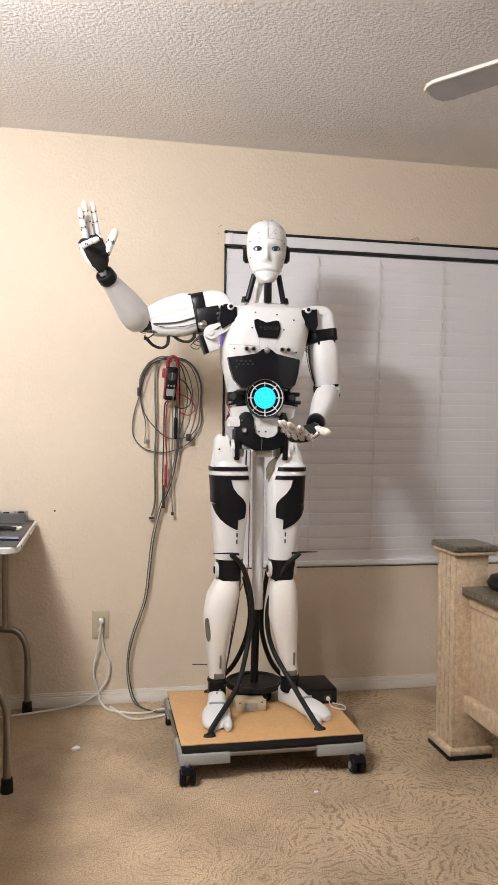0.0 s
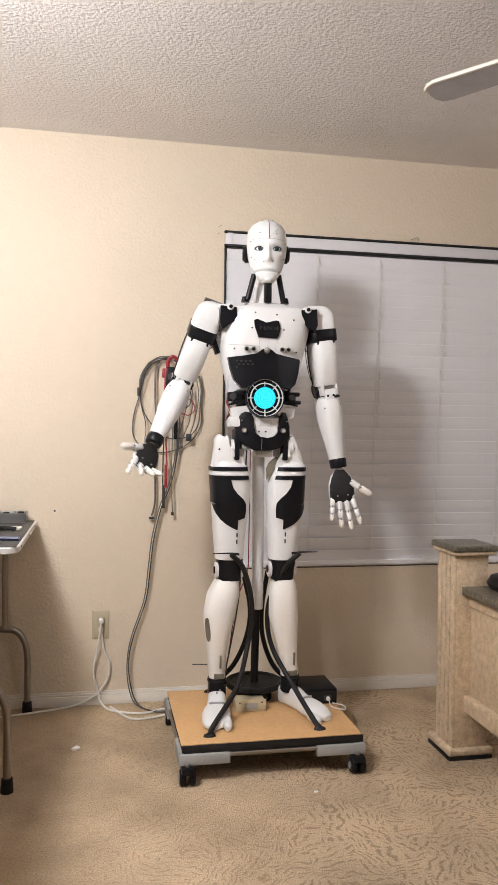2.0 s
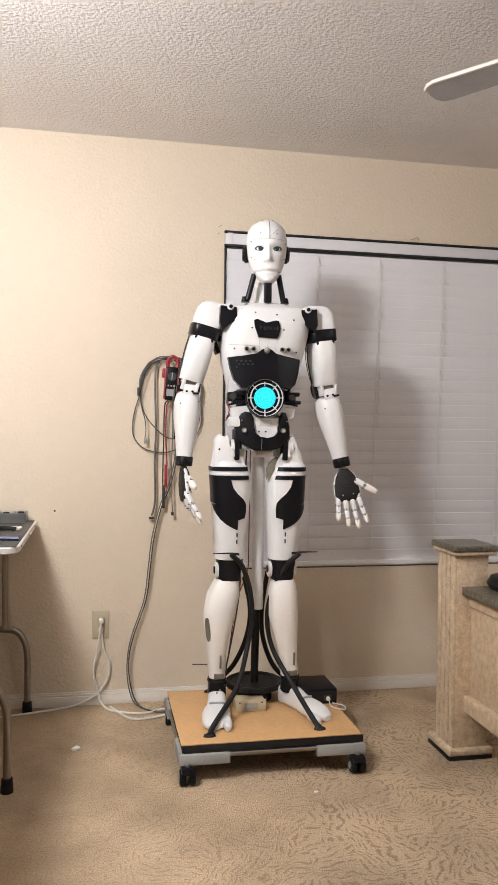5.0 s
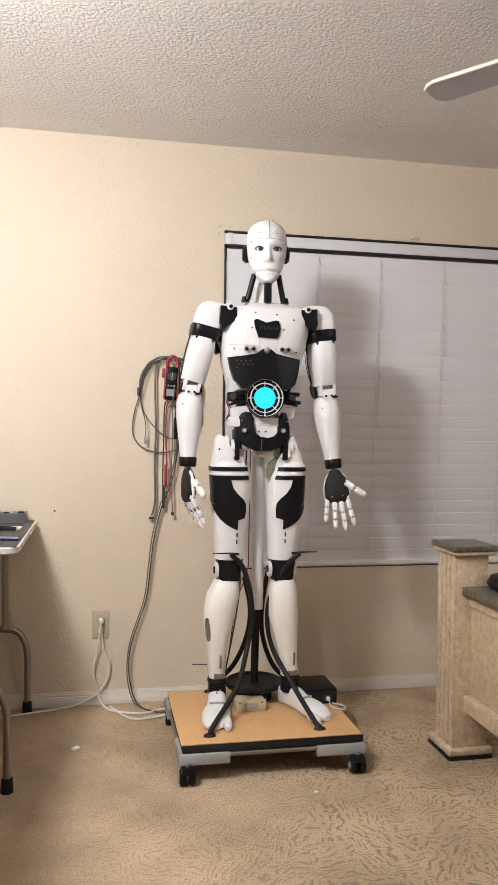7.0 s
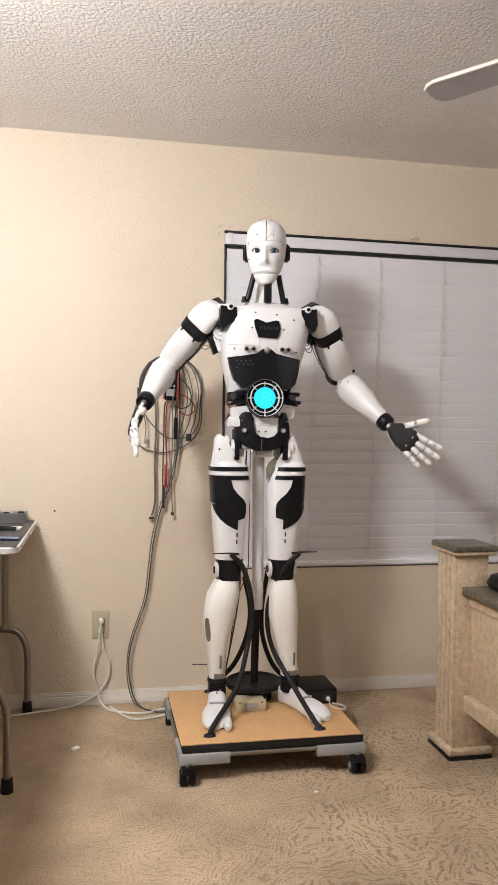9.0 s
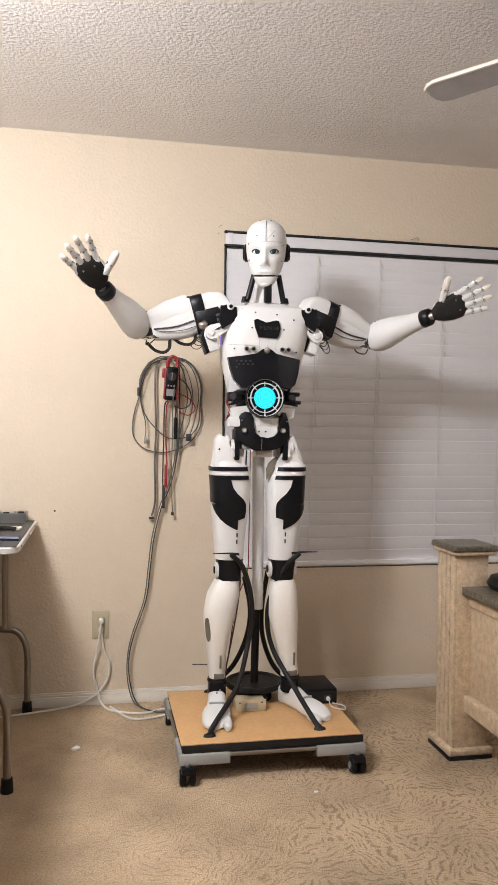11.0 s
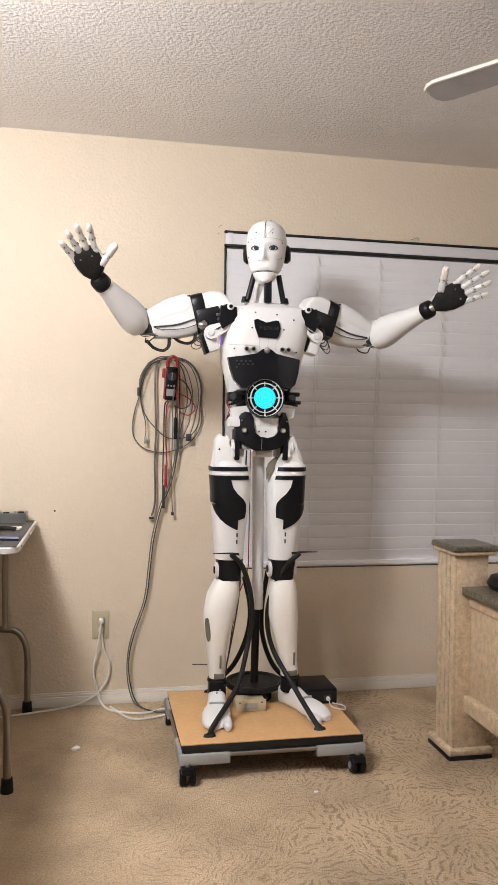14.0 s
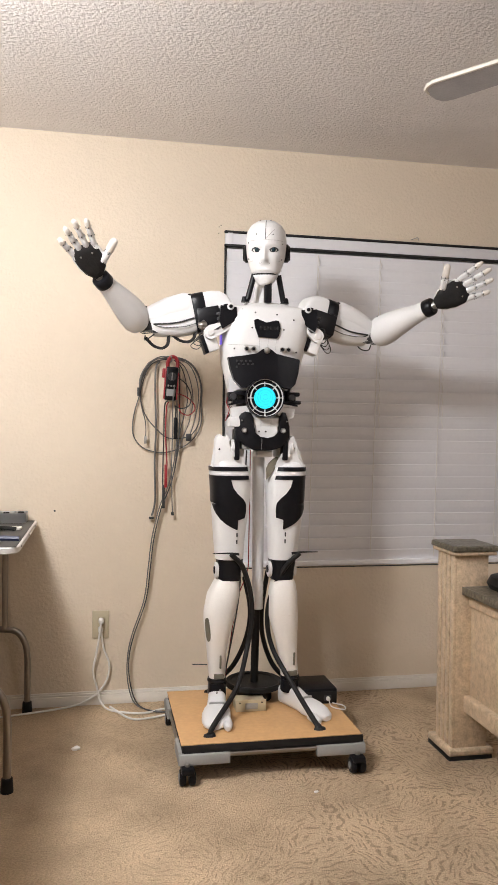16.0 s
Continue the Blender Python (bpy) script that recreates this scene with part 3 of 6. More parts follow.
    # cluttered waist on both sides of the core
    for s, cx in ((-1, -0.128), (1, 0.094)):
        part("waist_frame", slab([(cx - 0.014, 1.25), (cx + 0.014, 1.25), (cx + 0.012, 1.225), (cx - s * 0.03, 1.21), (cx + 0.004, 1.2), (cx + 0.01, 1.18), (cx - 0.012, 1.18)], 0.05, pose(0, -0.05, 0)), WHITE, bot)
        part("waist_motor", box(cx - 0.018, cx + 0.018, -0.062, -0.02, 1.163, 1.197, 0.004), BLACK, bot, "black waist motor")
        part("waist_gear", disc((cx, -0.066, 1.18), (0, 1, 0), 0.013, 0.01, 9), DARK, bot)
        part("waist_link", slab([(cx - s * 0.05, 1.158), (cx - s * 0.05, 1.17), (cx + s * 0.02, 1.152), (cx + s * 0.02, 1.146)], 0.02, pose(0, -0.082, 0)), BLACK, bot)
        part("waist_skirt", slab([(cx - s * 0.07, 1.15), (cx + s * 0.012, 1.138), (cx + s * 0.006, 1.104), (cx - s * 0.02, 1.098), (cx - s * 0.05, 1.112)], 0.05, pose(0, -0.075, 0)), WHITE, bot)
    for k in range(3):
        part("waist_wire", tube([(-0.135 + 0.006 * k, -0.03, 1.2), (-0.15 + 0.004 * k, -0.05, 1.16), (-0.14 + 0.007 * k, -0.055, 1.13), (-0.15, -0.03, 1.09)], 0.0018, 5), (RED, DARKCABLE, GREYM)[k], bot)
    # pelvis: black U with white insert
    u = [(-0.13, 1.065), (-0.127, 1.088), (-0.108, 1.117), (-0.093, 1.125), (-0.073, 1.12), (-0.063, 1.1), (-0.063, 1.07), (-0.058, 1.046), (-0.04, 1.031), (-0.01, 1.026), (0.018, 1.033), (0.033, 1.05), (0.034, 1.08), (0.039, 1.11), (0.048, 1.124), (0.06, 1.123), (0.068, 1.1), (0.077, 1.072), (0.078, 1.035), (0.068, 1.012), (0.04, 0.992), (0.004, 0.982), (-0.058, 0.982), (-0.085, 0.995), (-0.115, 1.015), (-0.128, 1.04)]
    bm = slab(u, 0.022)
    bmesh.ops.bevel(bm, geom=[e for e in bm.edges if abs(e.verts[0].co.y - e.verts[1].co.y) < 0.001 and e.verts[0].co.y < 0.001], offset=0.0025, segments=2, affect="EDGES", profile=0.5)
    bmesh.ops.triangulate(bm, faces=[f for f in bm.faces if len(f.verts) > 4])
    for v in bm.verts:
        v.co.y += -0.097 + 1.6 * (v.co.x + 0.026) ** 2
        v.co.x += 0.008
    pelvis = part("pelvis_shell", bm, BLACK, bot, "black pelvis shell")
    part("pelvis_seam", tube([(-0.024, -0.0975, 1.026), (-0.025, -0.0975, 0.985)], 0.0009, 4, k=1), BRACKET, pelvis)
    for x in (-0.09, 0.056):
        q = part("hip_bolt", ring((x, -0.096, 1.056), (0, 1, 0), 0.0095, 0.003, 0.012, 18), GREYM, pelvis)
        part("bolt_head", disc((x, -0.095, 1.056), (0, 1, 0), 0.0065, 0.008, 14), WHITE, q)
    for x, z in ((-0.099, 1.092), (0.071, 1.09)):
        part("screw", disc((x, -0.092, z), (0, 1, 0), 0.003, 0.006, 8), GREYM, pelvis)
    for s, x in ((-1, -0.113), (1, 0.07)):
        part("hip_arm", box(x - 0.0095, x + 0.0095, -0.082, -0.02, 0.945, 1.06, 0.004), BLACK, bot, "black hip arm")
    part("pelvis_block", box(-0.095, 0.045, -0.072, 0.03, 0.985, 1.04, 0.006), BRACKET, bot)
    ins = part("pelvis_insert", slab([(-0.066, 1.072), (0.036, 1.072), (0.034, 1.045), (0.018, 1.03), (-0.01, 1.024), (-0.04, 1.029), (-0.06, 1.045)], 0.04, pose(0, -0.084, 0)), WHITE, bot)
    for x in (-0.033, -0.008):
        part("insert_hole", disc((x, -0.0845, 1.052), (0, 1, 0), 0.0035, 0.004, 10), DARK, ins)
    part("post_socket", box(-0.03, 0.03, -0.04, 0.05, 0.955, 0.98, 0.004), WHITE, bot)
    part("support_post", loft([(0.365, -0.002, 0.05, 0.0205, 0.0205), (0.37, -0.002, 0.05, 0.0215, 0.0215), (0.97, -0.006, 0.05, 0.024, 0.024)], 24), WHITE, bot, "white plastic support tube")
    # legs
    thigh = {-1: [(0.573, -0.125, 0.053, 0.06), (0.655, -0.127, 0.059, 0.068), (0.762, -0.124, 0.070, 0.078), (0.868, -0.122, 0.077, 0.085), (0.922, -0.128, 0.073, 0.082)],
             1: [(0.569, 0.080, 0.053, 0.06), (0.652, 0.084, 0.059, 0.068), (0.76, 0.088, 0.069, 0.078), (0.868, 0.087, 0.073, 0.085), (0.922, 0.096, 0.064, 0.082)]}
    shin = {-1: [(0.118, -0.166, 0.03, 0.03), (0.132, -0.166, 0.031, 0.032), (0.207, -0.168, 0.036, 0.042), (0.27, -0.167, 0.044, 0.05), (0.334, -0.163, 0.056, 0.06), (0.377, -0.158, 0.061, 0.064), (0.441, -0.146, 0.061, 0.062), (0.48, -0.136, 0.05, 0.055), (0.497, -0.134, 0.043, 0.046)],
            1: [(0.105, 0.117, 0.032, 0.03), (0.118, 0.116, 0.034, 0.032), (0.194, 0.108, 0.034, 0.042), (0.26, 0.101, 0.042, 0.05), (0.347, 0.088, 0.055, 0.062), (0.434, 0.085, 0.055, 0.062), (0.475, 0.085, 0.047, 0.055), (0.492, 0.084, 0.04, 0.046)]}
    for s in (-1, 1):
        th = part("thigh_shell", loft([(z, x, 0, w, d, 2.5) for z, x, w, d in thigh[s]], 36), WHITE, bot)
        z, x, w, d = thigh[s][-1]
        part("hip_cover", loft([(0.905, x, 0, w * 0.98, 0.08, 2.8), (0.935, x + s * 0.006, 0, w * 0.8, 0.07, 2.8), (0.95, x + s * 0.01, 0.0, w * 0.65, 0.06, 2.8)], 30), WHITE, bot)
        if s < 0:
            fin = [(-0.2, 0.918), (-0.19, 0.95), (-0.189, 1.018), (-0.183, 1.034), (-0.174, 1.04), (-0.16, 1.03), (-0.146, 1.035), (-0.14, 0.997), (-0.13, 0.958), (-0.093, 0.955), (-0.074, 0.918)]
        else:
            fin = [(0.15, 0.918), (0.134, 0.942), (0.122, 0.956), (0.112, 1.012), (0.1, 1.036), (0.09, 1.03), (0.086, 0.96), (0.05, 0.955), (0.036, 0.918)]
        bm = slab(fin, 0.05)
        bmesh.ops.triangulate(bm, faces=[f for f in bm.faces if len(f.verts) > 4])
        for v in bm.verts:
            v.co.y += -0.086 + 7 * (v.co.x - x) ** 2 + 0.1 * (v.co.z - 0.92)
        fn = part("hip_flange", bm, WHITE, bot, "cut white hip flange")
        part("flange_hole", disc((-0.176, -0.057, 0.985), (0, 1, 0), 0.004, 0.01, 10) if s < 0 else disc((0.104, -0.07, 0.99), (0, 1, 0), 0.003, 0.01, 10), DARK, fn)
        part("hip_disc", disc((x - s * 0.004, -0.05, 0.992), (1, 0, 0), 0.03, 0.02, 26), WHITE, bot)
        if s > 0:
            # Plate coloured like shade stands in for the hollow's interior.
            part("thigh_hollow_shade", slab([(0.006, 0.872), (0.005, 0.913), (0.016, 0.936), (0.043, 0.958), (0.056, 0.955), (0.042, 0.915), (0.024, 0.892)], 0.012, pose(0, -0.05, 0)), RECESS_SHADE, bot, "plate in recess shade for the inside of the hollow thigh")
        part("hip_servo", box(x - s * 0.035 - 0.016, x - s * 0.035 + 0.016, -0.03, 0.03, 0.955, 1.04, 0.004), WHITE, bot)

        def wrap(levels, off):
            """A thin shell on the outer side of the thigh; levels: (z, inner, outer) as shares of its half width."""
            bm, rows, ks = bmesh.new(), [], thigh[s]
            zs = [levels[0][0] + (levels[-1][0] - levels[0][0]) * i / 26 for i in range(27)] if len(levels) > 2 else [l[0] for l in levels]
            for zz in zs:
                for a, b in zip(ks, ks[1:]):
                    if a[0] <= zz <= b[0] + 1e-6:
                        f = (zz - a[0]) / (b[0] - a[0])
                        cx, rw, rd = (a[k] + (b[k] - a[k]) * f for k in (1, 2, 3))
                for a, b in zip(levels, levels[1:]):
                    if a[0] <= zz <= b[0] + 1e-6:
                        f = (zz - a[0]) / (b[0] - a[0])
                        inner, outer = a[1] + (b[1] - a[1]) * f, a[2] + (b[2] - a[2]) * f
                pair = []
                for o in (off, -0.003):
                    row = []
                    for j in range(13):
                        a1, a0 = math.acos(max(-1, min(1, math.copysign(abs(inner) ** 1.25, inner)))), math.acos(max(-1, min(1, math.copysign(abs(outer) ** 1.25, outer))))
                        if outer >= 1:
                            a0 = -0.7
                        a = a1 + (a0 - a1) * j / 12
                        c, q = math.cos(a), math.sin(a)
                        row.append(bm.verts.new((cx + s * (rw + o) * math.copysign(abs(c) ** 0.8, c), -(rd + o) * math.copysign(abs(q) ** 0.8, q), zz)))
                    pair.append(row)
                rows.append(pair)
            for (a, a2), (b, b2) in zip(rows, rows[1:]):
                for j in range(12):
                    bm.faces.new((a[j], a[j + 1], b[j + 1], b[j]))
                    bm.faces.new((a2[j], b2[j], b2[j + 1], a2[j + 1]))
                for j in (0, 12):
                    bm.faces.new((a[j], b[j], b2[j], a2[j]))
            for a, a2 in (rows[0], rows[-1]):
                for j in range(12):
                    bm.faces.new((a[j], a2[j], a2[j + 1], a[j + 1]))
            return bm
        levels = [(0.687, -0.3, -0.24), (0.695, -0.3, 0.02), (0.706, -0.3, 0.33), (0.724, -0.3, 0.64), (0.726, -0.66, 0.66), (0.742, -0.68, 0.82), (0.76, -0.69, 0.93), (0.785, -0.64, 1.0), (0.803, -0.46, 1.0), (0.822, -0.16, 1.0), (0.845, 0.06, 1.0), (0.873, 0.16, 1.0)]
        part("side_panel", wrap(levels, 0.003), BLACK, th, "black outer thigh panel")
        part("thigh_band", wrap([(0.873, -0.72, 1.0), (0.887, -0.72, 1.0)], 0.004), BLACK, th)
        part("thigh_band", wrap([(0.889, -0.72, 1.0), (0.903, -0.72, 1.0)], 0.004), WHITE, th)
        part("thigh_band", wrap([(0.905, -0.72, 1.0), (0.92, -0.72, 1.0)], 0.005), BLACK, th)
        for zz in (0.668, 0.642):
            part("slot", box(x - s * 0.02 - 0.0025, x - s * 0.02 + 0.0025, -0.0695 - (zz - 0.65) * 0.1, -0.06, zz - 0.008, zz + 0.008, 0.001), DARK, th)
        kx = -0.124 if s < 0 else 0.08
        kn = part("knee_joint", loft([(0.492, kx - 0.002, 0, 0.042, 0.048, 3.5), (0.53, kx, 0, 0.046, 0.05, 3.5), (0.574, kx, 0, 0.05, 0.054, 3.5)], 28), BLACK, bot, "black knee joint")
        for side in (-1, 1):
            part("knee_disc", disc((kx + side * 0.047 - 0.004, -0.012, 0.53), (1, 0, 0), 0.03, 0.012, 24), WHITE, kn)
            part("knee_bolt", disc((kx + side * 0.054 - 0.004, -0.012, 0.53), (1, 0, 0), 0.014, 0.006, 18), BLACK, kn)
        sh = part("shin_shell", loft([(z, x, 0, w, d, 2.3) for z, x, w, d in shin[s]], 32), IVORY, bot)
        ax = shin[s][0][1]
        # Slot and ankle gap are solid plates in the recess shade colour.
        part("shin_slot", box(ax + 0.003, ax + 0.010, -0.046, -0.03, 0.165, 0.215, 0.003), RECESS_SHADE, sh)
        part("ankle_gap", box(ax - 0.016, ax + 0.02, -0.04, -0.02, 0.125, 0.143, 0.002), RECESS_SHADE, sh)
        part("ankle_collar", loft([(0.105, ax, 0, 0.034, 0.036), (0.113, ax, 0, 0.0375, 0.04), (0.123, ax, 0, 0.034, 0.036)], 26), BLACK, sh)
        if s < 0:
            # Calf cut-out is a plate too, its inner shade put into colour.
            part("shin_hole_shade", loft([(-0.006, 0, 0, 0.011, 0.045, 2.6), (0.004, 0, 0, 0.011, 0.045, 2.6)], 24, None, pose(-0.207, -0.036, 0.312, 97, 0, -57)), RECESS_SHADE, sh, "plate in recess shade for the cut-out in the calf")
        for zz in (0.36, 0.24):
            k = [q for q in shin[s] if q[0] <= zz][-1]
            part("shin_seam", tube([(k[1] + (k[2] + 0.002) * math.sin(a), -(k[3] + 0.001) * math.cos(a), zz) for a in (-0.9, -0.5, -0.1, 0.3, 0.7)], 0.0006, 4, k=2), TIP, sh)
        an = part("ankle_joint", loft([(0.06, ax, 0.0, 0.034, 0.04, 3), (0.105, ax, 0.0, 0.033, 0.036, 3)], 24), BLACK, bot, "black ankle joint")
        part("ankle_bolt", disc((ax + 0.006, -0.041, 0.085), (0, 1, 0), 0.004, 0.004, 10), GREYM, an)
        # foot: a shoe-like loft along its own length
        turn = -8 if s < 0 else 24
        fm = pose(ax, 0.0, 0.0, 0, 0, turn) @ Matrix(((1, 0, 0, 0), (0, 0, -1, 0), (0, 1, 0, 0), (0, 0, 0, 1)))
        fw = 1.0 if s < 0 else 0.8
        foot = part("foot", loft([(z, fx, fy, rx * fw, ry, p) for z, fx, fy, rx, ry, p in ((-0.052, 0, 0.03, 0.02, 0.02, 2.5), (-0.042, 0, 0.036, 0.03, 0.035, 2.8), (0.0, 0, 0.044, 0.033, 0.044, 2.8), (0.045, 0, 0.04, 0.034, 0.04, 2.8), (0.08, 0, 0.033, 0.037, 0.033, 2.8), (0.1, 0, 0.028, 0.044, 0.028, 2.8), (0.108, 0, 0.0285, 0.049, 0.0285, 2.8), (0.14, s * 0.003, 0.0265, 0.052, 0.0265, 2.8), (0.175, s * 0.006, 0.022, 0.049, 0.022, 2.6), (0.2, s * 0.01, 0.016, 0.038, 0.0155, 2.4), (0.212, s * 0.012, 0.011, 0.022, 0.01, 2))], 34, None, fm), WHITE, bot)
        part("big_toe", loft([(0.13 if s < 0 else 0.165, -s * 0.034, 0.018, 0.014, 0.016, 2.4), (0.2, -s * 0.038, 0.0165, 0.0165, 0.0163, 2.4), (0.222, -s * 0.038, 0.014, 0.013, 0.0135), (0.228, -s * 0.038, 0.012, 0.006, 0.008)], 18, None, fm), WHITE, foot)
        part("foot_groove", box(-0.028, 0.028, 0.052, 0.062, 0.094, 0.104, 0.003, None, fm), BRACKET, foot)
        part("screw", disc(fm @ Vector((0, 0.079, 0.05)), (0, -0.5, 1), 0.004, 0.006, 10), GREYM, foot)
    part("back_wire", tube([(-0.045, 0.09, 0.98), (-0.05, 0.1, 0.8), (-0.058, 0.1, 0.55), (-0.07, 0.1, 0.38), (-0.1, 0.1, 0.2), (-0.13, 0.12, 0.03)], 0.003, 6), DARKCABLE, bot)
    part("back_wire", tube([(-0.03, 0.09, 0.98), (-0.03, 0.1, 0.6), (-0.035, 0.1, 0.5), (-0.075, 0.1, 0.385), (-0.1, 0.11, 0.2), (-0.12, 0.13, 0.03)], 0.002, 6), RED, bot)
    part("cable_tie", tube([(-0.205, -0.005, 0.172), (-0.235, -0.004, 0.174), (-0.262, -0.002, 0.175)], 0.0022, 6, k=1), DARKCABLE, bot)
    # neck
    part("neck_column", loft([(1.5, 0.0, 0.03, 0.045, 0.035), (1.53, 0.0, 0.03, 0.036, 0.03), (1.58, 0.0, 0.03, 0.03, 0.03), (1.68, 0.0, 0.03, 0.03, 0.03)], 24), WHITE, bot)
    for x0, x1, y in ((-0.075, -0.048, -0.03), (0.068, 0.045, -0.03)):
        p = part("neck_piston", tube([(x0 * 0.96, y, 1.545), (x1, y - 0.005, 1.64)], 0.0105, 12, k=1), BLACK, bot, "black neck actuator")
        part("piston_foot", loft([(-0.012, 0, 0, 0.016, 0.014, 3), (0.008, 0, 0, 0.012, 0.011, 3)], 14, None, pose(x0 * 1.06, y + 0.004, 1.548)), BLACK, p)
        part("piston_rod", tube([(x0 * 1.08, y + 0.004, 1.515), (x0 * 0.95, y, 1.55)], 0.006, 10, k=1), GREYM, p)
    p = part("neck_piston", box(-0.015, 0.012, -0.075, -0.05, 1.53, 1.65, 0.005), BLACK, bot, "black neck actuator")
    part("collar", loft([(1.52, 0.0, 0.0, 0.075, 0.055, 3), (1.532, 0.0, 0.0, 0.06, 0.045, 3)], 28), WHITE, bot)
    # shoulders fixed to the torso
    for s in (-1, 1):
        sx = -0.163 if s < 0 else 0.163
        pan = slab([(sx - s * 0.04, 1.505), (sx + s * 0.018, 1.51), (sx + s * 0.022, 1.45), (sx + s * 0.012, 1.425), (sx - s * 0.03, 1.452), (sx - s * 0.042, 1.468)], 0.15, pose(0, -0.092, 0))
        part("shoulder_panel", pan, BLACK, bot, "black shoulder joint panel")
        part("shoulder_cover", box(sx - 0.026, sx + 0.026, -0.07, 0.06, 1.5, 1.52, 0.006), WHITE, bot)
        part("collar_tab", disc((s * 0.146, -0.092, 1.506), (0, 1, 0), 0.0125, 0.012, 20), WHITE, bot)
        part("collar_bolt", disc((s * 0.146, -0.1, 1.506), (0, 1, 0), 0.0065, 0.008, 16), BLACK, bot)
        hx = 0.19 if s > 0 else 0.218
        hinge = slab([(s * 0.118, 1.462), (s * 0.15, 1.458), (s * (hx + 0.006), 1.437), (s * (hx + 0.02), 1.426), (s * (hx + 0.024), 1.411), (s * (hx + 0.017), 1.394), (s * hx, 1.386), (s * (hx - 0.017), 1.392), (s * 0.14, 1.43), (s * 0.118, 1.445)], 0.024, pose(0, -0.085, 0))
        hg = part("shoulder_hinge", hinge, WHITE, bot, "white shoulder hinge bracket")
        part("hinge_slot", slab([(s * (hx - 0.04), 1.438), (s * (hx - 0.012), 1.421), (s * (hx - 0.028), 1.422)], 0.006, pose(0, -0.0885, 0)), DARK, hg)
        part("hinge_pin", disc((s * hx, -0.087, 1.411), (0, 1, 0), 0.012, 0.008, 18), WHITE, hg)
        svm = pose(s * (hx - 0.006), -0.035, 1.38, 0, s * 20, 0)
        part("shoulder_servo", box(-0.021, 0.021, -0.03, 0.03, -0.034, 0.034, 0.004), WHITE, hg, "white shoulder servo block", svm)
        part("servo", box(-0.035, -0.021, -0.034, 0.024, -0.036, 0.034, 0.002), BLACK, hg, "", svm)
        for k in range(5):
            o = 0.009 * k
            part("servo_wire", tube([(s * 0.175, -0.05, 1.445), (s * (0.215 + o * 0.6), -0.075 + o, 1.44 - o), (s * (hx + 0.03 + o), -0.07 + o, 1.415 - 0.012 * k), (s * (hx + 0.024 + 0.5 * o), -0.06, 1.40 - 0.012 * k), (s * (hx + 0.008), -0.05, 1.395)], 0.0017, 5), DARKCABLE, hg)
        if s < 0:
            foil = ball((0, 0, 0), 0.019, None, 12, (1, 0.7, 1))
            for v in foil.verts:
                v.co += noise.noise_vector(v.co * 130) * 0.008
            part("foil_wrap", foil, CHROME, hg, "crumpled foil round the wires", pose(-0.243, -0.062, 1.437))
        HINGES[s] = hg
    part("led", box(-0.172, -0.168, -0.03, 0.0, 1.375, 1.41, 0.001), PURPLE, HINGES[-1], "small violet led")
    return bot


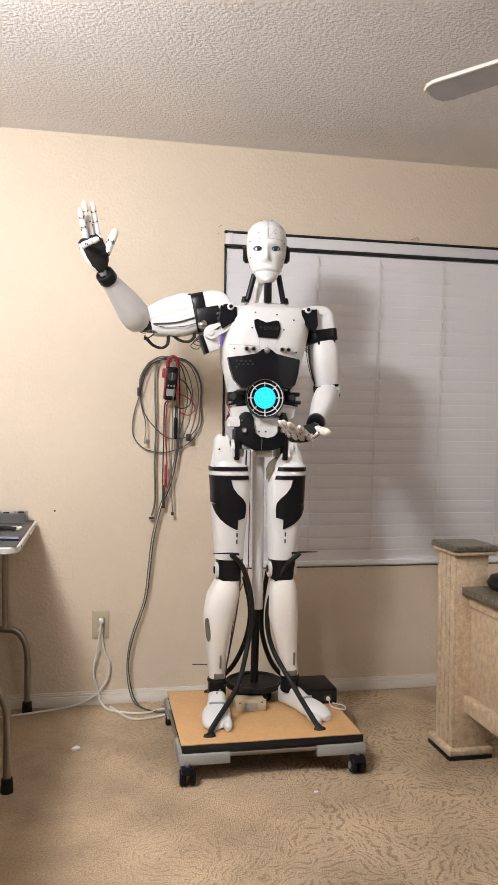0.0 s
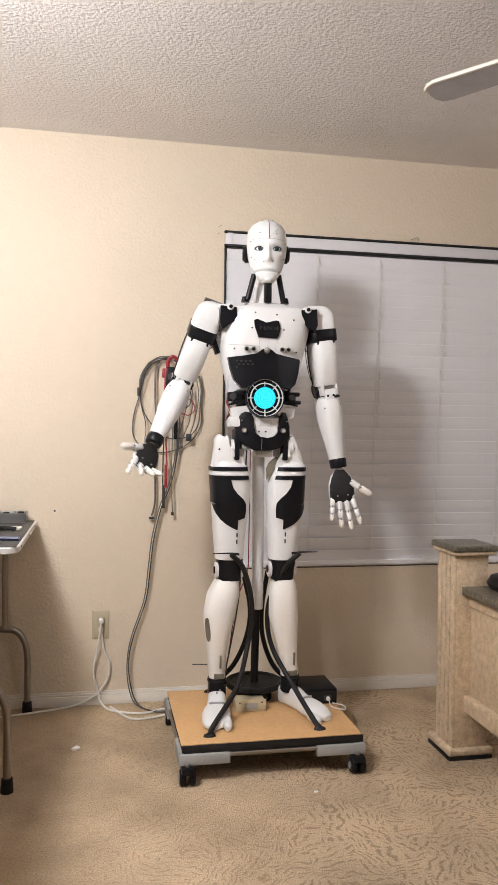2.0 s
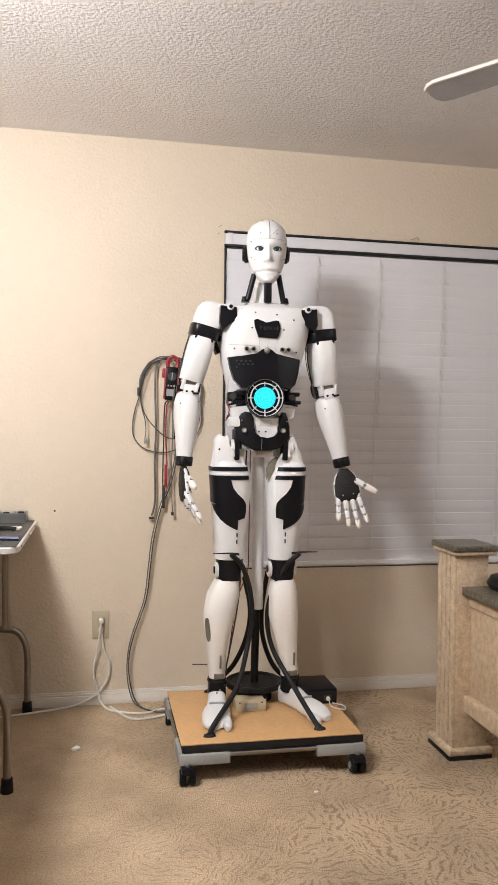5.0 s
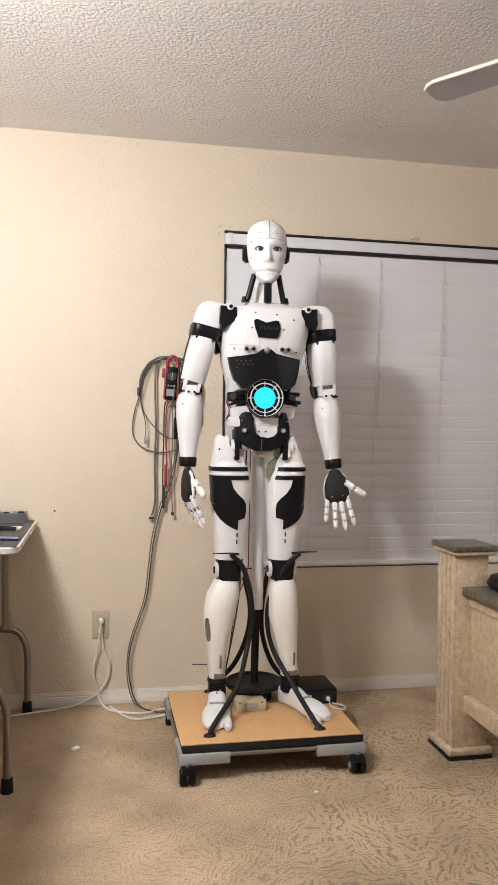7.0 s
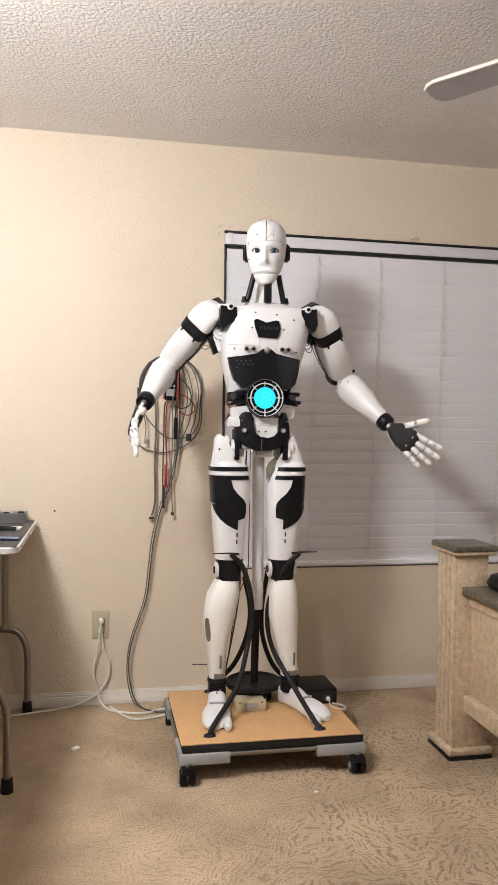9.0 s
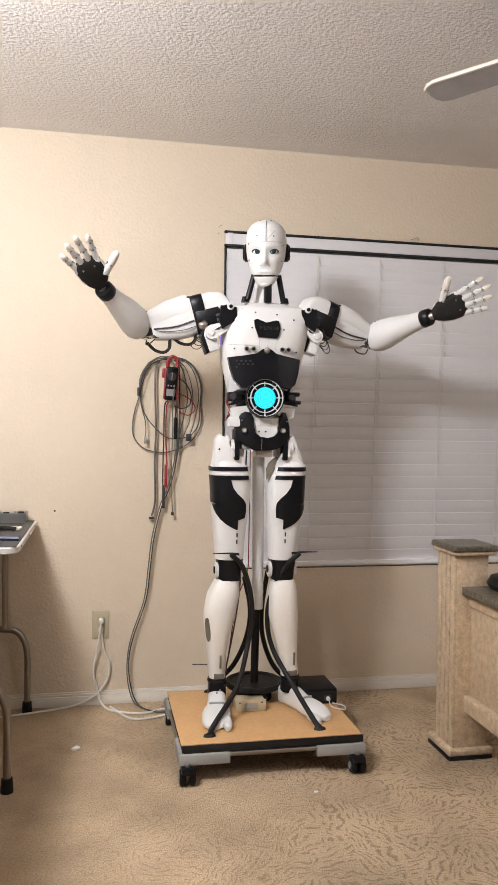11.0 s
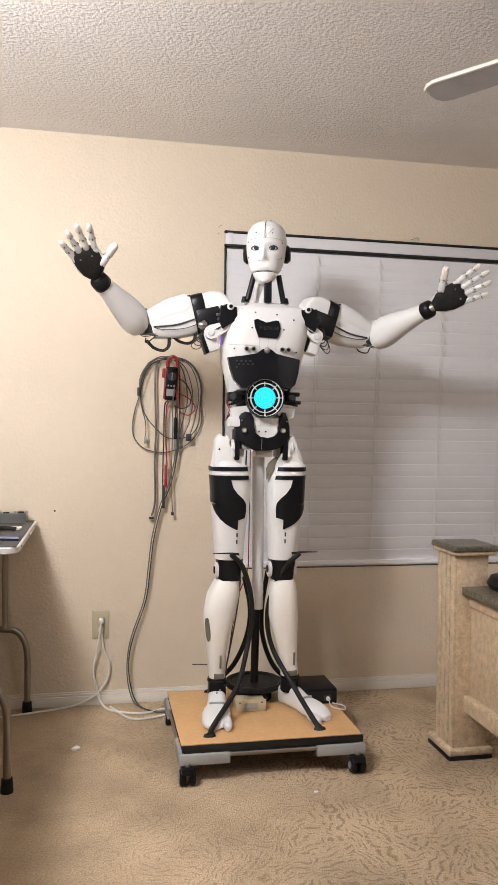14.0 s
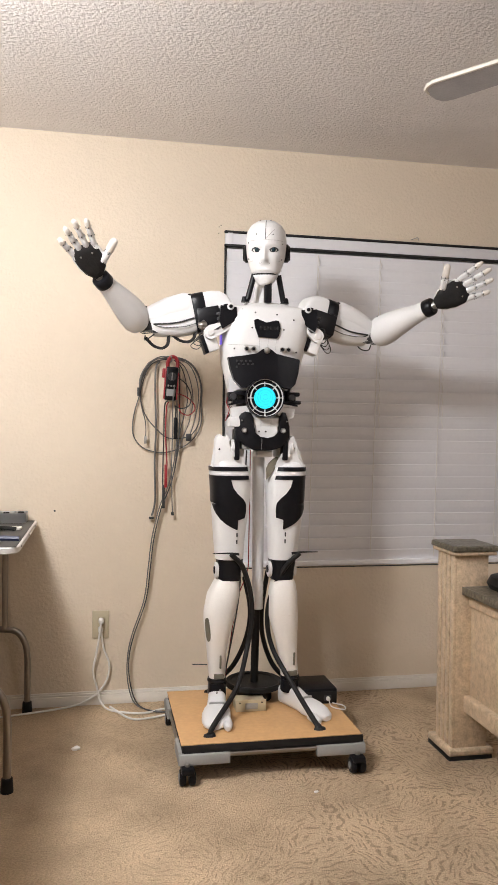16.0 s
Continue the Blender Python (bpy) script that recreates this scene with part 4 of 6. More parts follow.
def robot_head(bot):
    """Head in its own space: origin at the neck pivot, face towards -y."""
    hd = part("head", loft([
        (0.002, 0, -0.038, 0.048, 0.052, 2.3), (0.008, 0, -0.035, 0.053, 0.059, 2.3), (0.03, 0, -0.024, 0.062, 0.073, 2.2), (0.065, 0, -0.012, 0.071, 0.087, 2.1),
        (0.1, 0, -0.004, 0.0755, 0.094, 2.1), (0.135, 0, 0.0, 0.0765, 0.096, 2.1), (0.165, 0, 0.002, 0.0715, 0.09, 2), (0.187, 0, 0.004, 0.058, 0.074, 2), (0.201, 0, 0.006, 0.037, 0.05), (0.207, 0, 0.006, 0.015, 0.022)], 44), WHITE, bot, "white printed head with seams and screws")
    # Near-black filler paints the shade inside the open mouth.
    part("mouth_cavity", loft([(-0.012, 0, -0.045, 0.03, 0.034), (0.01, 0, -0.04, 0.045, 0.05)], 24), DARK, hd)
    part("teeth", box(-0.012, 0.012, -0.0905, -0.075, 0.001, 0.006, 0.001), SCLERA, hd)
    me = hd.data
    bm = bmesh.new()
    bm.from_mesh(me)
    bmesh.ops.subdivide_edges(bm, edges=bm.edges[:], cuts=4, use_grid_fill=True)
    EZ = 0.0845
    for v in bm.verts:
        if v.co.y < -0.03:
            for ex in (-0.031, 0.031):
                d = ((v.co.x - ex) / 0.024) ** 2 + ((v.co.z - EZ) / 0.0135) ** 2
                v.co.y += 0.015 * math.exp(-d * 1.1)
                d = ((v.co.x - ex * 1.1) / 0.026) ** 2 + ((v.co.z - 0.052) / 0.02) ** 2
                v.co.y -= 0.004 * math.exp(-d)
            d = (v.co.x / 0.055) ** 2 + ((v.co.z - 0.103) / 0.008) ** 2
            v.co.y -= 0.004 * math.exp(-d)
            nz = (v.co.z - 0.042) / 0.05
            if 0 <= nz <= 1.1:
                wid = 0.0125 - 0.006 * nz
                v.co.y -= (0.02 * (1 - nz) + 0.005) * math.exp(-(v.co.x / wid) ** 2)
            elif -0.16 < nz < 0:
                v.co.y -= 0.024 * (1 + nz / 0.16) * math.exp(-(v.co.x / 0.0125) ** 2)
            for zz, ww, hh, dd in ((0.012, 0.024, 0.0045, -0.0045),):
                v.co.y += dd * math.exp(-(v.co.x / ww) ** 2 - ((v.co.z - zz) / hh) ** 2)
    for fc in bm.faces:
        fc.smooth = True
    bm.to_mesh(me)
    bm.free()
    for s in (-1, 1):
        eye = [(s * 0.031 + 0.0195 * math.cos(a), EZ + (0.0115 if math.sin(a) > 0 else 0.0075) * math.sin(a) * abs(math.sin(a)) ** 0.2 + 0.0015 * s * math.cos(a)) for a in [2 * math.pi * i / 20 for i in range(20)]]
        bm = slab(eye, 0.012)
        for v in bm.verts:
            v.co.y += -0.0865 + 0.35 * max(0, abs(v.co.x) - 0.025)
        # The eye opening's shade is a near-black plate set into the face.
        part("eye_socket_shade", bm, DARK, hd, "near-black almond plate for the shaded eye opening")
        part("eyeball", ball((s * 0.031, -0.0755, EZ), 0.0135, None, 20, (1.05, 0.95, 0.6)), SCLERA, hd)
        part("iris", ball((s * 0.031 + 0.001, -0.0835, EZ + 0.0015), 0.0088, None, 16, (1, 0.8, 1)), EYE_IRIS, hd, "grey blue eye")
        ear = part("ear_disc", disc((s * 0.074, 0.022, 0.088), (1, 0, 0), 0.034, 0.022, 28, None, 0.005), BLACK, hd, "black round ear cover")
        part("ear_ring", ring((s * 0.086, 0.022, 0.088), (1, 0, 0), 0.027, 0.005, 0.006, 28), MATTE, ear)
        part("nostril", box(s * 0.008 - 0.003, s * 0.008 + 0.003, -0.103, -0.09, 0.0365, 0.039, 0.0008), DARK, hd)
        part("cheek_bar", box(s * 0.016 - 0.003, s * 0.016 + 0.003, -0.0985, -0.09, 0.034, 0.0365, 0.0008), DARK, hd)

    def skin(x, z, lift=0.0008):
        """Front of the head at x, z."""
        best = min((v for v in hd.data.vertices if v.co.y < 0.02), key=lambda v: (v.co.x - x) ** 2 + (v.co.z - z) ** 2)
        return (x, best.co.y - lift, z)
    part("skull_seam", tube([skin(0.003, z) for z in (0.2, 0.19, 0.18, 0.168, 0.156, 0.144, 0.132, 0.122)], 0.0012, 5, k=2), DARK, hd)
    part("skull_seam", tube([skin(x, z) for x, z in ((0.004, 0.123), (0.016, 0.138), (0.03, 0.154), (0.043, 0.168))], 0.0008, 4, k=2), BRACKET, hd)
    part("face_seam", tube([skin(x, 0.12) for x in (-0.07, -0.055, -0.04, -0.025, -0.01, 0.005, 0.02, 0.035, 0.05, 0.065)], 0.0007, 4, k=2), BRACKET, hd)
    part("face_seam", tube([skin(x, 0.045) for x in (-0.066, -0.055, -0.044)], 0.0006, 4, k=2), BRACKET, hd)
    part("face_seam", tube([skin(x, 0.045) for x in (0.044, 0.055, 0.066)], 0.0006, 4, k=2), BRACKET, hd)
    for x, z in ((-0.03, 0.142), (0.03, 0.14), (-0.062, 0.115), (0.064, 0.11), (-0.06, 0.056), (-0.061, 0.033), (0.06, 0.052), (0.055, 0.02), (-0.02, 0.2), (0.018, 0.2)):
        px, py, pz = skin(x, z, 0.0)
        part("screw", disc((px, py, pz), (px, py, 0), 0.0024, 0.005, 8), DARK, hd)
    jaw = part("jaw", loft([(-0.04, 0, -0.056, 0.013, 0.017, 2.2), (-0.036, 0, -0.056, 0.023, 0.027, 2.3), (-0.024, 0, -0.053, 0.034, 0.038, 2.3), (-0.01, 0, -0.047, 0.0425, 0.046, 2.3), (-0.003, 0, -0.042, 0.046, 0.051, 2.3), (0.0005, 0, -0.04, 0.0465, 0.0515, 2.3)], 40), WHITE, bot, "white hinged jaw")
    part("lower_lip", ball((0, -0.0885, -0.006), 0.006, None, 16, (3.6, 0.85, 0.9)), WHITE, jaw)
    part("chin", ball((0, -0.083, -0.027), 0.012, None, 16, (1.5, 0.75, 0.8)), WHITE, jaw)
    return hd, jaw


def robot_arm(bot, s):
    """Upper arm, forearm and palm, each in its own space with +z along the limb and -y to the front."""
    up = part("upper_arm", loft([(0.1, 0, 0.004, 0.045, 0.066, 3), (0.13, 0, 0.004, 0.046, 0.072, 3), (0.19, 0, 0.004, 0.046, 0.07, 3), (0.25, 0, 0, 0.044, 0.06, 3), (0.27, 0, 0, 0.043, 0.055, 3), (0.271, 0, 0, 0.039, 0.05, 3)], 36), WHITE, bot, "white upper arm shell with black strap")
    part("shoulder_cap", loft([(-0.034, s * 0.02, -0.004, 0.026, 0.02, 3), (-0.029, s * 0.013, -0.007, 0.037, 0.03, 3.5), (-0.018, s * 0.007, -0.011, 0.0455, 0.04, 4), (0.0, s * 0.002, -0.015, 0.0505, 0.049, 4.5), (0.03, 0, -0.017, 0.0525, 0.054, 4.5), (0.075, 0, -0.015, 0.0525, 0.056, 4)], 36), WHITE, up)
    mount = part("shoulder_mount", box(min(-s * 0.03, s * 0.0535), max(-s * 0.03, s * 0.0535), 0.006, 0.072, -0.03, 0.075, 0.005), BLACK, up, "black shoulder mount")
    part("mount_plate", box(min(s * 0.03, s * 0.07), max(s * 0.03, s * 0.07), -0.008, 0.07, -0.02, 0.1, 0.004), BLACK, mount)
    for k in range(3):
        part("mount_slot", box(s * 0.0705 - 0.0015, s * 0.0705 + 0.0015, 0.018 + 0.017 * k, 0.028 + 0.017 * k, -0.015, 0.03, 0.001), DARK, mount)
    for z in (-0.02, 0.02, 0.05):
        part("mount_tab", box(s * 0.04, s * 0.04 + 0.012, 0.07, 0.078, z, z + 0.01, 0.002), BLACK, mount)
    part("arm_band", loft([(0.062, 0, 0.001, 0.0545, 0.0735, 4), (0.065, 0, 0.001, 0.0555, 0.0745, 4.2), (0.104, 0, 0.002, 0.0545, 0.0745, 4.2), (0.108, 0, 0.002, 0.0525, 0.0725, 4)], 40), BLACK, up, "black arm strap")
    for x in (-0.03, 0.03):
        part("band_clip", box(x - 0.004, x + 0.004, -0.072, -0.06, 0.106, 0.118, 0.001), BLACK, up)
    part("upper_shell", loft([(0.106, 0, -0.03, 0.043, 0.045, 2.6), (0.13, 0, -0.034, 0.0475, 0.05, 2.6), (0.2, 0, -0.03, 0.0478, 0.047, 2.6), (0.265, 0, -0.016, 0.0455, 0.042, 2.6), (0.273, 0, -0.014, 0.044, 0.04, 2.6)], 30), WHITE, up, "smooth white overlapping arm shell")
    part("shell_seam", tube([(s * -0.0485, 0.02, 0.11), (s * -0.0495, 0.026, 0.18), (s * -0.046, 0.016, 0.262)], 0.003, 6), DARK, up)
    part("shell_seam", tube([(s * 0.0485, 0.02, 0.11), (s * 0.0495, 0.026, 0.18), (s * 0.046, 0.016, 0.262)], 0.003, 6), DARK, up)
    part("arm_cable", tube([(s * 0.047, 0.04, 0.1), (s * 0.052, 0.045, 0.16), (s * 0.048, 0.03, 0.24), (s * 0.035, 0.0, 0.28)], 0.0016, 6), DARKCABLE, up)
    if s < 0:
        for z0, z1, dp in ((0.115, 0.205, 0.03), (0.215, 0.3, 0.036)):
            w = z1 - z0
            part("strap_loop", tube([(-0.02, 0.064, z0), (-0.022, 0.07 + dp * 0.7, z0 + 0.12 * w), (-0.022, 0.07 + dp, z0 + 0.4 * w), (-0.02, 0.068 + dp * 0.6, z0 + 0.75 * w), (-0.015, 0.056, z1)], 0.009, 8, flat=0.16), MATTE, up, "black webbing strap hanging loose")
    for k in range(4):
        part("elbow_wire", tube([(s * 0.03, 0.03 + 0.006 * k, 0.25), (s * (0.038 + 0.002 * k), 0.034 + 0.004 * k, 0.275), (s * 0.04, 0.026 + 0.005 * k, 0.3 + 0.003 * k), (s * 0.03, 0.02, 0.322)], 0.0017, 5), (DARKCABLE, GREYCABLE, DARKCABLE, DARKCABLE)[k], up)
    part("elbow_servo", box(s * 0.03 - 0.01, s * 0.03 + 0.012, 0.002, 0.034, 0.262, 0.3, 0.003), DARK, up)
    part("elbow_bracket", box(-0.026, 0.026, -0.034, 0.034, 0.26, 0.307, 0.006), GREYM, up, "exposed elbow mechanism")
    part("elbow_plate", box(-0.032, -0.02, -0.05, 0.03, 0.262, 0.312, 0.003), WHITE, up)
    part("elbow_plate", box(0.02, 0.032, -0.05, 0.03, 0.262, 0.312, 0.003), WHITE, up)
    part("elbow_bolt", disc((0, 0, 0.297), (1, 0, 0), 0.013, 0.074, 18), BLACK, up)
    part("elbow_wire", tube([(-0.02, 0.04, 0.25), (-0.03, 0.06, 0.285), (0.0, 0.062, 0.305), (0.02, 0.045, 0.3)], 0.0025, 6), DARKCABLE, up)
    fo = part("forearm", loft([(0.012, 0, 0.004, 0.03, 0.038, 2.5), (0.022, 0, 0.004, 0.042, 0.052, 2.5), (0.05, 0, 0.004, 0.049, 0.06, 2.4), (0.085, 0, 0.003, 0.05, 0.059, 2.3), (0.14, 0, 0, 0.045, 0.05, 2.2), (0.2, 0, 0, 0.0365, 0.038, 2.1), (0.262, 0, 0, 0.0295, 0.031, 2)], 30), WHITE, bot, "white tapered forearm shell")
    part("elbow_hinge", box(-0.022, 0.022, -0.05, -0.03, -0.012, 0.03, 0.004), WHITE, fo)
    for x in (-0.011, 0.011):
        part("hinge_screw", disc((x, -0.05, 0.014), (0, 1, 0), 0.0045, 0.004, 10), BLACK, fo)
    for x, y, z in ((0.03, -0.045, 0.06),):
        part("screw", disc((x, y, z), (x * 12, -1, 0), 0.0028, 0.008, 8), DARK, fo)
    part("elbow_pin", box(-0.034, -0.012, -0.055, -0.045, 0.016, 0.024, 0.002), BLACK, fo)
    part("elbow_pin", disc((0, 0, 0), (1, 0, 0), 0.0125, 0.088, 16), BLACK, fo)
    part("screw", disc((-0.034, -0.04, 0.05), (-0.4, -1, 0), 0.003, 0.006, 8), DARK, fo)
    part("wrist_cuff", loft([(0.255, 0, 0, 0.031, 0.032), (0.26, 0, 0, 0.0335, 0.0345), (0.287, 0, 0, 0.032, 0.033), (0.291, 0, 0, 0.029, 0.03)], 26), BLACK, fo, "black wrist cuff")
    f = -1 if s < 0 else 1          # side of the palm in the limb's own y
    bm = loft([(0.0, 0, 0, 0.018, 0.013), (0.012, 0, 0, 0.026, 0.016, 2.6), (0.03, 0.002, 0, 0.038, 0.018, 3), (0.06, 0.001, 0, 0.046, 0.019, 3.2), (0.095, -0.001, 0, 0.048, 0.017, 3.4), (0.116, -0.002, 0, 0.044, 0.014, 3.2), (0.124, -0.002, 0, 0.036, 0.01)], 32)
    for v in bm.verts:
        v.co += 0.0022 * noise.noise_vector(v.co * 55)
    pa = part("palm", bm, GLOVE, bot, "black glove palm")
    part("hand_shell", loft([(0.004, 0, 0, 0.02, 0.009), (0.02, 0.001, 0, 0.036, 0.01, 2.8), (0.05, 0.002, 0, 0.0495, 0.011, 3), (0.09, 0, 0, 0.0515, 0.011, 3.2), (0.112, -0.001, 0, 0.0475, 0.01, 3)], 28), WHITE, pa, "white rim of the palm")
    for x in (-0.02, 0.02):
        part("palm_screw", disc((x, f * 0.0185, 0.1), (0, 1, 0), 0.003, 0.004, 8), GREYM, pa)
    part("wrist_link", loft([(-0.014, 0, 0, 0.013, 0.012), (0.012, 0, 0, 0.016, 0.014)], 16), GREYM, pa)
    part("wrist_cover", box(-0.013, 0.013, -0.011, 0.011, -0.003, 0.004, 0.003), GREYM, pa)

    def finger(segs, tip):
        """Jointed digit: shells with dark pivots between them and a soft tip."""
        bm = bmesh.new()
        for k, (a, b, r) in enumerate(segs):
            y = f * 0.004 * k
            end = [(b - 0.003, 0, y + f * 0.002, r * 0.95, r, 2.8), (b, 0, y + f * 0.002, r * 0.74, r * 0.8, 2.4)]
            if k == len(segs) - 1:
                end = [(b - 0.012, 0, y + f * 0.001, r * 0.98, r, 2.4), (b - 0.005, 0, y + f * 0.002, r * 0.86, r * 0.88), (b, 0, y + f * 0.002, r * 0.6, r * 0.62), (b + 0.0025, 0, y + f * 0.002, r * 0.25, r * 0.26)]
            loft([(a, 0, y, r * 0.84, r * 0.9, 2.6), (a + 0.003, 0, y, r, r * 1.06, 2.8)] + end, 14, bm)
        last = segs[-1]
        for fc in bm.faces:
            if tip and fc.calc_center_median().z > last[0] + 0.002:
                fc.material_index = 2
        for k, (a, b, r) in enumerate(segs):
            n0 = len(bm.faces)
            for z in ((a + 0.002, b - 0.004) if k == 0 else (a + 0.002,)):
                disc((0, f * (0.004 * k), z), (0, 1, 0), 0.0026, r * 2.3, 8, bm)
                disc((0, f * (0.004 * k), z), (1, 0, 0), 0.0026, r * 2.25, 8, bm)
            bm.faces.ensure_lookup_table()
            for fc in bm.faces[n0:]:
                fc.material_index = 1
        return bm
    fingers = []
    for i in range(4):
        x = 0.036 - 0.0245 * i
        spread = 9 - 6.5 * i
        ln = (0.108, 0.118, 0.11, 0.092)[i]
        z0 = (0.112, 0.116, 0.112, 0.102)[i]
        fg = part("finger", finger([(0, ln * 0.4, 0.0102), (ln * 0.42, ln * 0.7, 0.0096), (ln * 0.72, ln, 0.0092)], True), WHITE, pa, "white jointed finger with pale tip", pose(x, 0, z0, 0, spread, 0))
        fingers.append((fg, (x, 0, z0), spread))
        fg.data.materials.append(DARK)
        fg.data.materials.append(TIP)
        part("knuckle", box(x - 0.0085, x + 0.0085, -0.012, 0.012, z0 - 0.012, z0 + 0.006, 0.004), WHITE, pa)
    th = part("thumb", finger([(0, 0.042, 0.0125), (0.044, 0.094, 0.0128)], True), WHITE, pa, "white jointed thumb", pose(0.036, f * 0.008, 0.05, 0, 50, 0))
    th.data.materials.append(DARK)
    th.data.materials.append(TIP)
    return up, fo, pa, fingers


# ---- how the robot moves ----
UPPER_R = [(0, -0.977, 0.081, -0.200), (0.3, -0.975, 0.082, -0.206), (0.5, -0.947, 0.093, -0.309), (0.6, -0.889, 0.271, -0.370), (0.7, -0.834, 0.367, -0.413), (0.8, -0.792, 0.355, -0.496), (0.9, -0.764, 0.302, -0.570), (1, -0.694, 0.371, -0.617), (1.2, -0.573, 0.437, -0.693), (1.4, -0.524, 0.494, -0.694), (1.5, -0.472, 0.508, -0.720), (1.6, -0.422, 0.475, -0.772), (1.8, -0.376, 0.436, -0.818), (2, -0.292, 0.379, -0.878), (2.2, -0.282, 0.268, -0.921), (2.5, -0.278, 0.089, -0.956), (3, -0.259, 0.085, -0.962), (3.5, -0.275, 0.085, -0.958), (4.2, -0.262, 0.084, -0.961)]
UPPER_R += [(6.3, -0.222, 0.081, -0.972), (7, -0.227, 0.080, -0.971), (8, -0.227, 0.080, -0.971), (8.2, -0.255, 0.086, -0.963), (8.4, -0.348, 0.095, -0.933), (8.6, -0.425, 0.225, -0.877), (8.8, -0.454, 0.466, -0.759), (9, -0.506, 0.564, -0.652), (9.2, -0.603, 0.506, -0.617), (11.3, -0.968, 0.083, -0.236), (12, -0.974, 0.081, -0.211), (12.5, -0.980, 0.078, -0.185), (13, -0.955, 0.089, -0.284), (13.5, -0.973, 0.081, -0.217), (14, -0.968, 0.083, -0.236), (14.5, -0.977, 0.079, -0.198), (15, -0.977, 0.079, -0.198), (15.5, -0.955, 0.089, -0.284), (16, -0.976, 0.080, -0.204)]
FORE_R = [(0, -0.485, -0.744, 0.460), (0.3, -0.492, -0.743, 0.453), (0.5, -0.607, -0.655, 0.449), (0.6, -0.725, -0.539, 0.429), (0.7, -0.833, -0.419, 0.362), (0.8, -0.859, -0.439, 0.264), (0.9, -0.853, -0.498, 0.154), (1, -0.841, -0.540, 0.037), (1.2, -0.805, -0.578, -0.134), (1.4, -0.693, -0.624, -0.361), (1.5, -0.667, -0.577, -0.471), (1.6, -0.618, -0.555, -0.558), (1.8, -0.486, -0.492, -0.722), (2, -0.412, -0.419, -0.809), (2.2, -0.293, -0.321, -0.900), (2.5, -0.214, -0.269, -0.939), (3, -0.146, -0.186, -0.972), (3.5, -0.085, -0.030, -0.996), (4.2, -0.076, -0.031, -0.997)]
FORE_R += [(6.3, -0.001, -0.043, -0.999), (7, -0.025, -0.040, -0.999), (8, -0.032, -0.040, -0.999), (8.2, -0.121, -0.306, -0.944), (8.4, -0.153, -0.515, -0.844), (8.6, -0.202, -0.663, -0.721), (8.8, -0.265, -0.733, -0.627), (9, -0.345, -0.766, -0.543), (9.2, -0.286, -0.847, -0.447), (11.3, -0.508, -0.770, 0.386), (12, -0.525, -0.751, 0.401), (12.5, -0.535, -0.731, 0.423), (13, -0.558, -0.764, 0.324), (13.5, -0.532, -0.749, 0.395), (14, -0.560, -0.704, 0.436), (14.5, -0.536, -0.730, 0.424), (15, -0.536, -0.725, 0.432), (15.5, -0.558, -0.754, 0.346), (16, -0.530, -0.738, 0.416)]
PALM_R = [(0, -0.385, -0.269, 0.883), (0.3, -0.382, -0.269, 0.884), (0.5, -0.470, -0.247, 0.847), (0.6, -0.536, -0.262, 0.802), (0.7, -0.556, -0.495, 0.668), (0.8, -0.548, -0.682, 0.485), (0.9, -0.720, -0.580, 0.370), (1, -0.860, -0.420, 0.280), (1.2, -0.838, -0.528, 0.136), (1.4, -0.807, -0.560, -0.187), (1.5, -0.801, -0.585, -0.126), (1.6, -0.782, -0.556, -0.282), (1.8, -0.477, -0.704, -0.526), (2, -0.324, -0.704, -0.632), (2.2, -0.172, -0.669, -0.723), (2.5, -0.104, -0.553, -0.827), (3, -0.024, -0.432, -0.902), (3.5, 0.004, -0.414, -0.910), (4.2, 0.033, -0.401, -0.915)]
PALM_R += [(6.3, 0.022, -0.229, -0.973), (7, 0.043, -0.124, -0.991), (8, 0.015, -0.122, -0.992), (8.2, -0.113, -0.485, -0.867), (8.4, -0.169, -0.415, -0.894), (8.6, -0.240, -0.407, -0.881), (8.8, -0.308, -0.356, -0.882), (9, -0.347, -0.554, -0.757), (9.2, -0.325, -0.788, -0.523), (11.3, -0.433, -0.681, 0.591), (12, -0.433, -0.632, 0.642), (12.5, -0.427, -0.592, 0.683), (13, -0.551, -0.588, 0.592), (13.5, -0.449, -0.629, 0.635), (14, -0.350, -0.732, 0.584), (14.5, -0.427, -0.604, 0.674), (15, -0.452, -0.580, 0.678), (15.5, -0.555, -0.521, 0.649), (16, -0.416, -0.668, 0.617)]
THUMB_R = [(0, 0.750, 0.550, 0.495), (0.3, 0.750, 0.550, 0.495), (0.5, 0.720, 0.500, 0.545), (0.6, 0.740, 0.380, 0.610), (0.7, 0.774, -0.014, 0.633), (0.8, 0.581, 0.107, 0.807), (0.9, 0.436, 0.067, 0.897), (1, 0.366, -0.013, 0.930), (1.2, 0.229, -0.115, 0.966), (1.4, -0.060, -0.238, 0.969), (1.5, -0.007, -0.201, 0.980), (1.6, -0.112, -0.319, 0.941), (1.8, -0.367, -0.384, 0.847), (2, -0.784, -0.174, 0.596), (2.2, -0.704, -0.430, 0.566), (2.5, -0.634, -0.604, 0.483), (3, -0.305, -0.856, 0.418), (3.5, -0.164, -0.898, 0.408), (4.2, -0.014, -0.916, 0.401)]
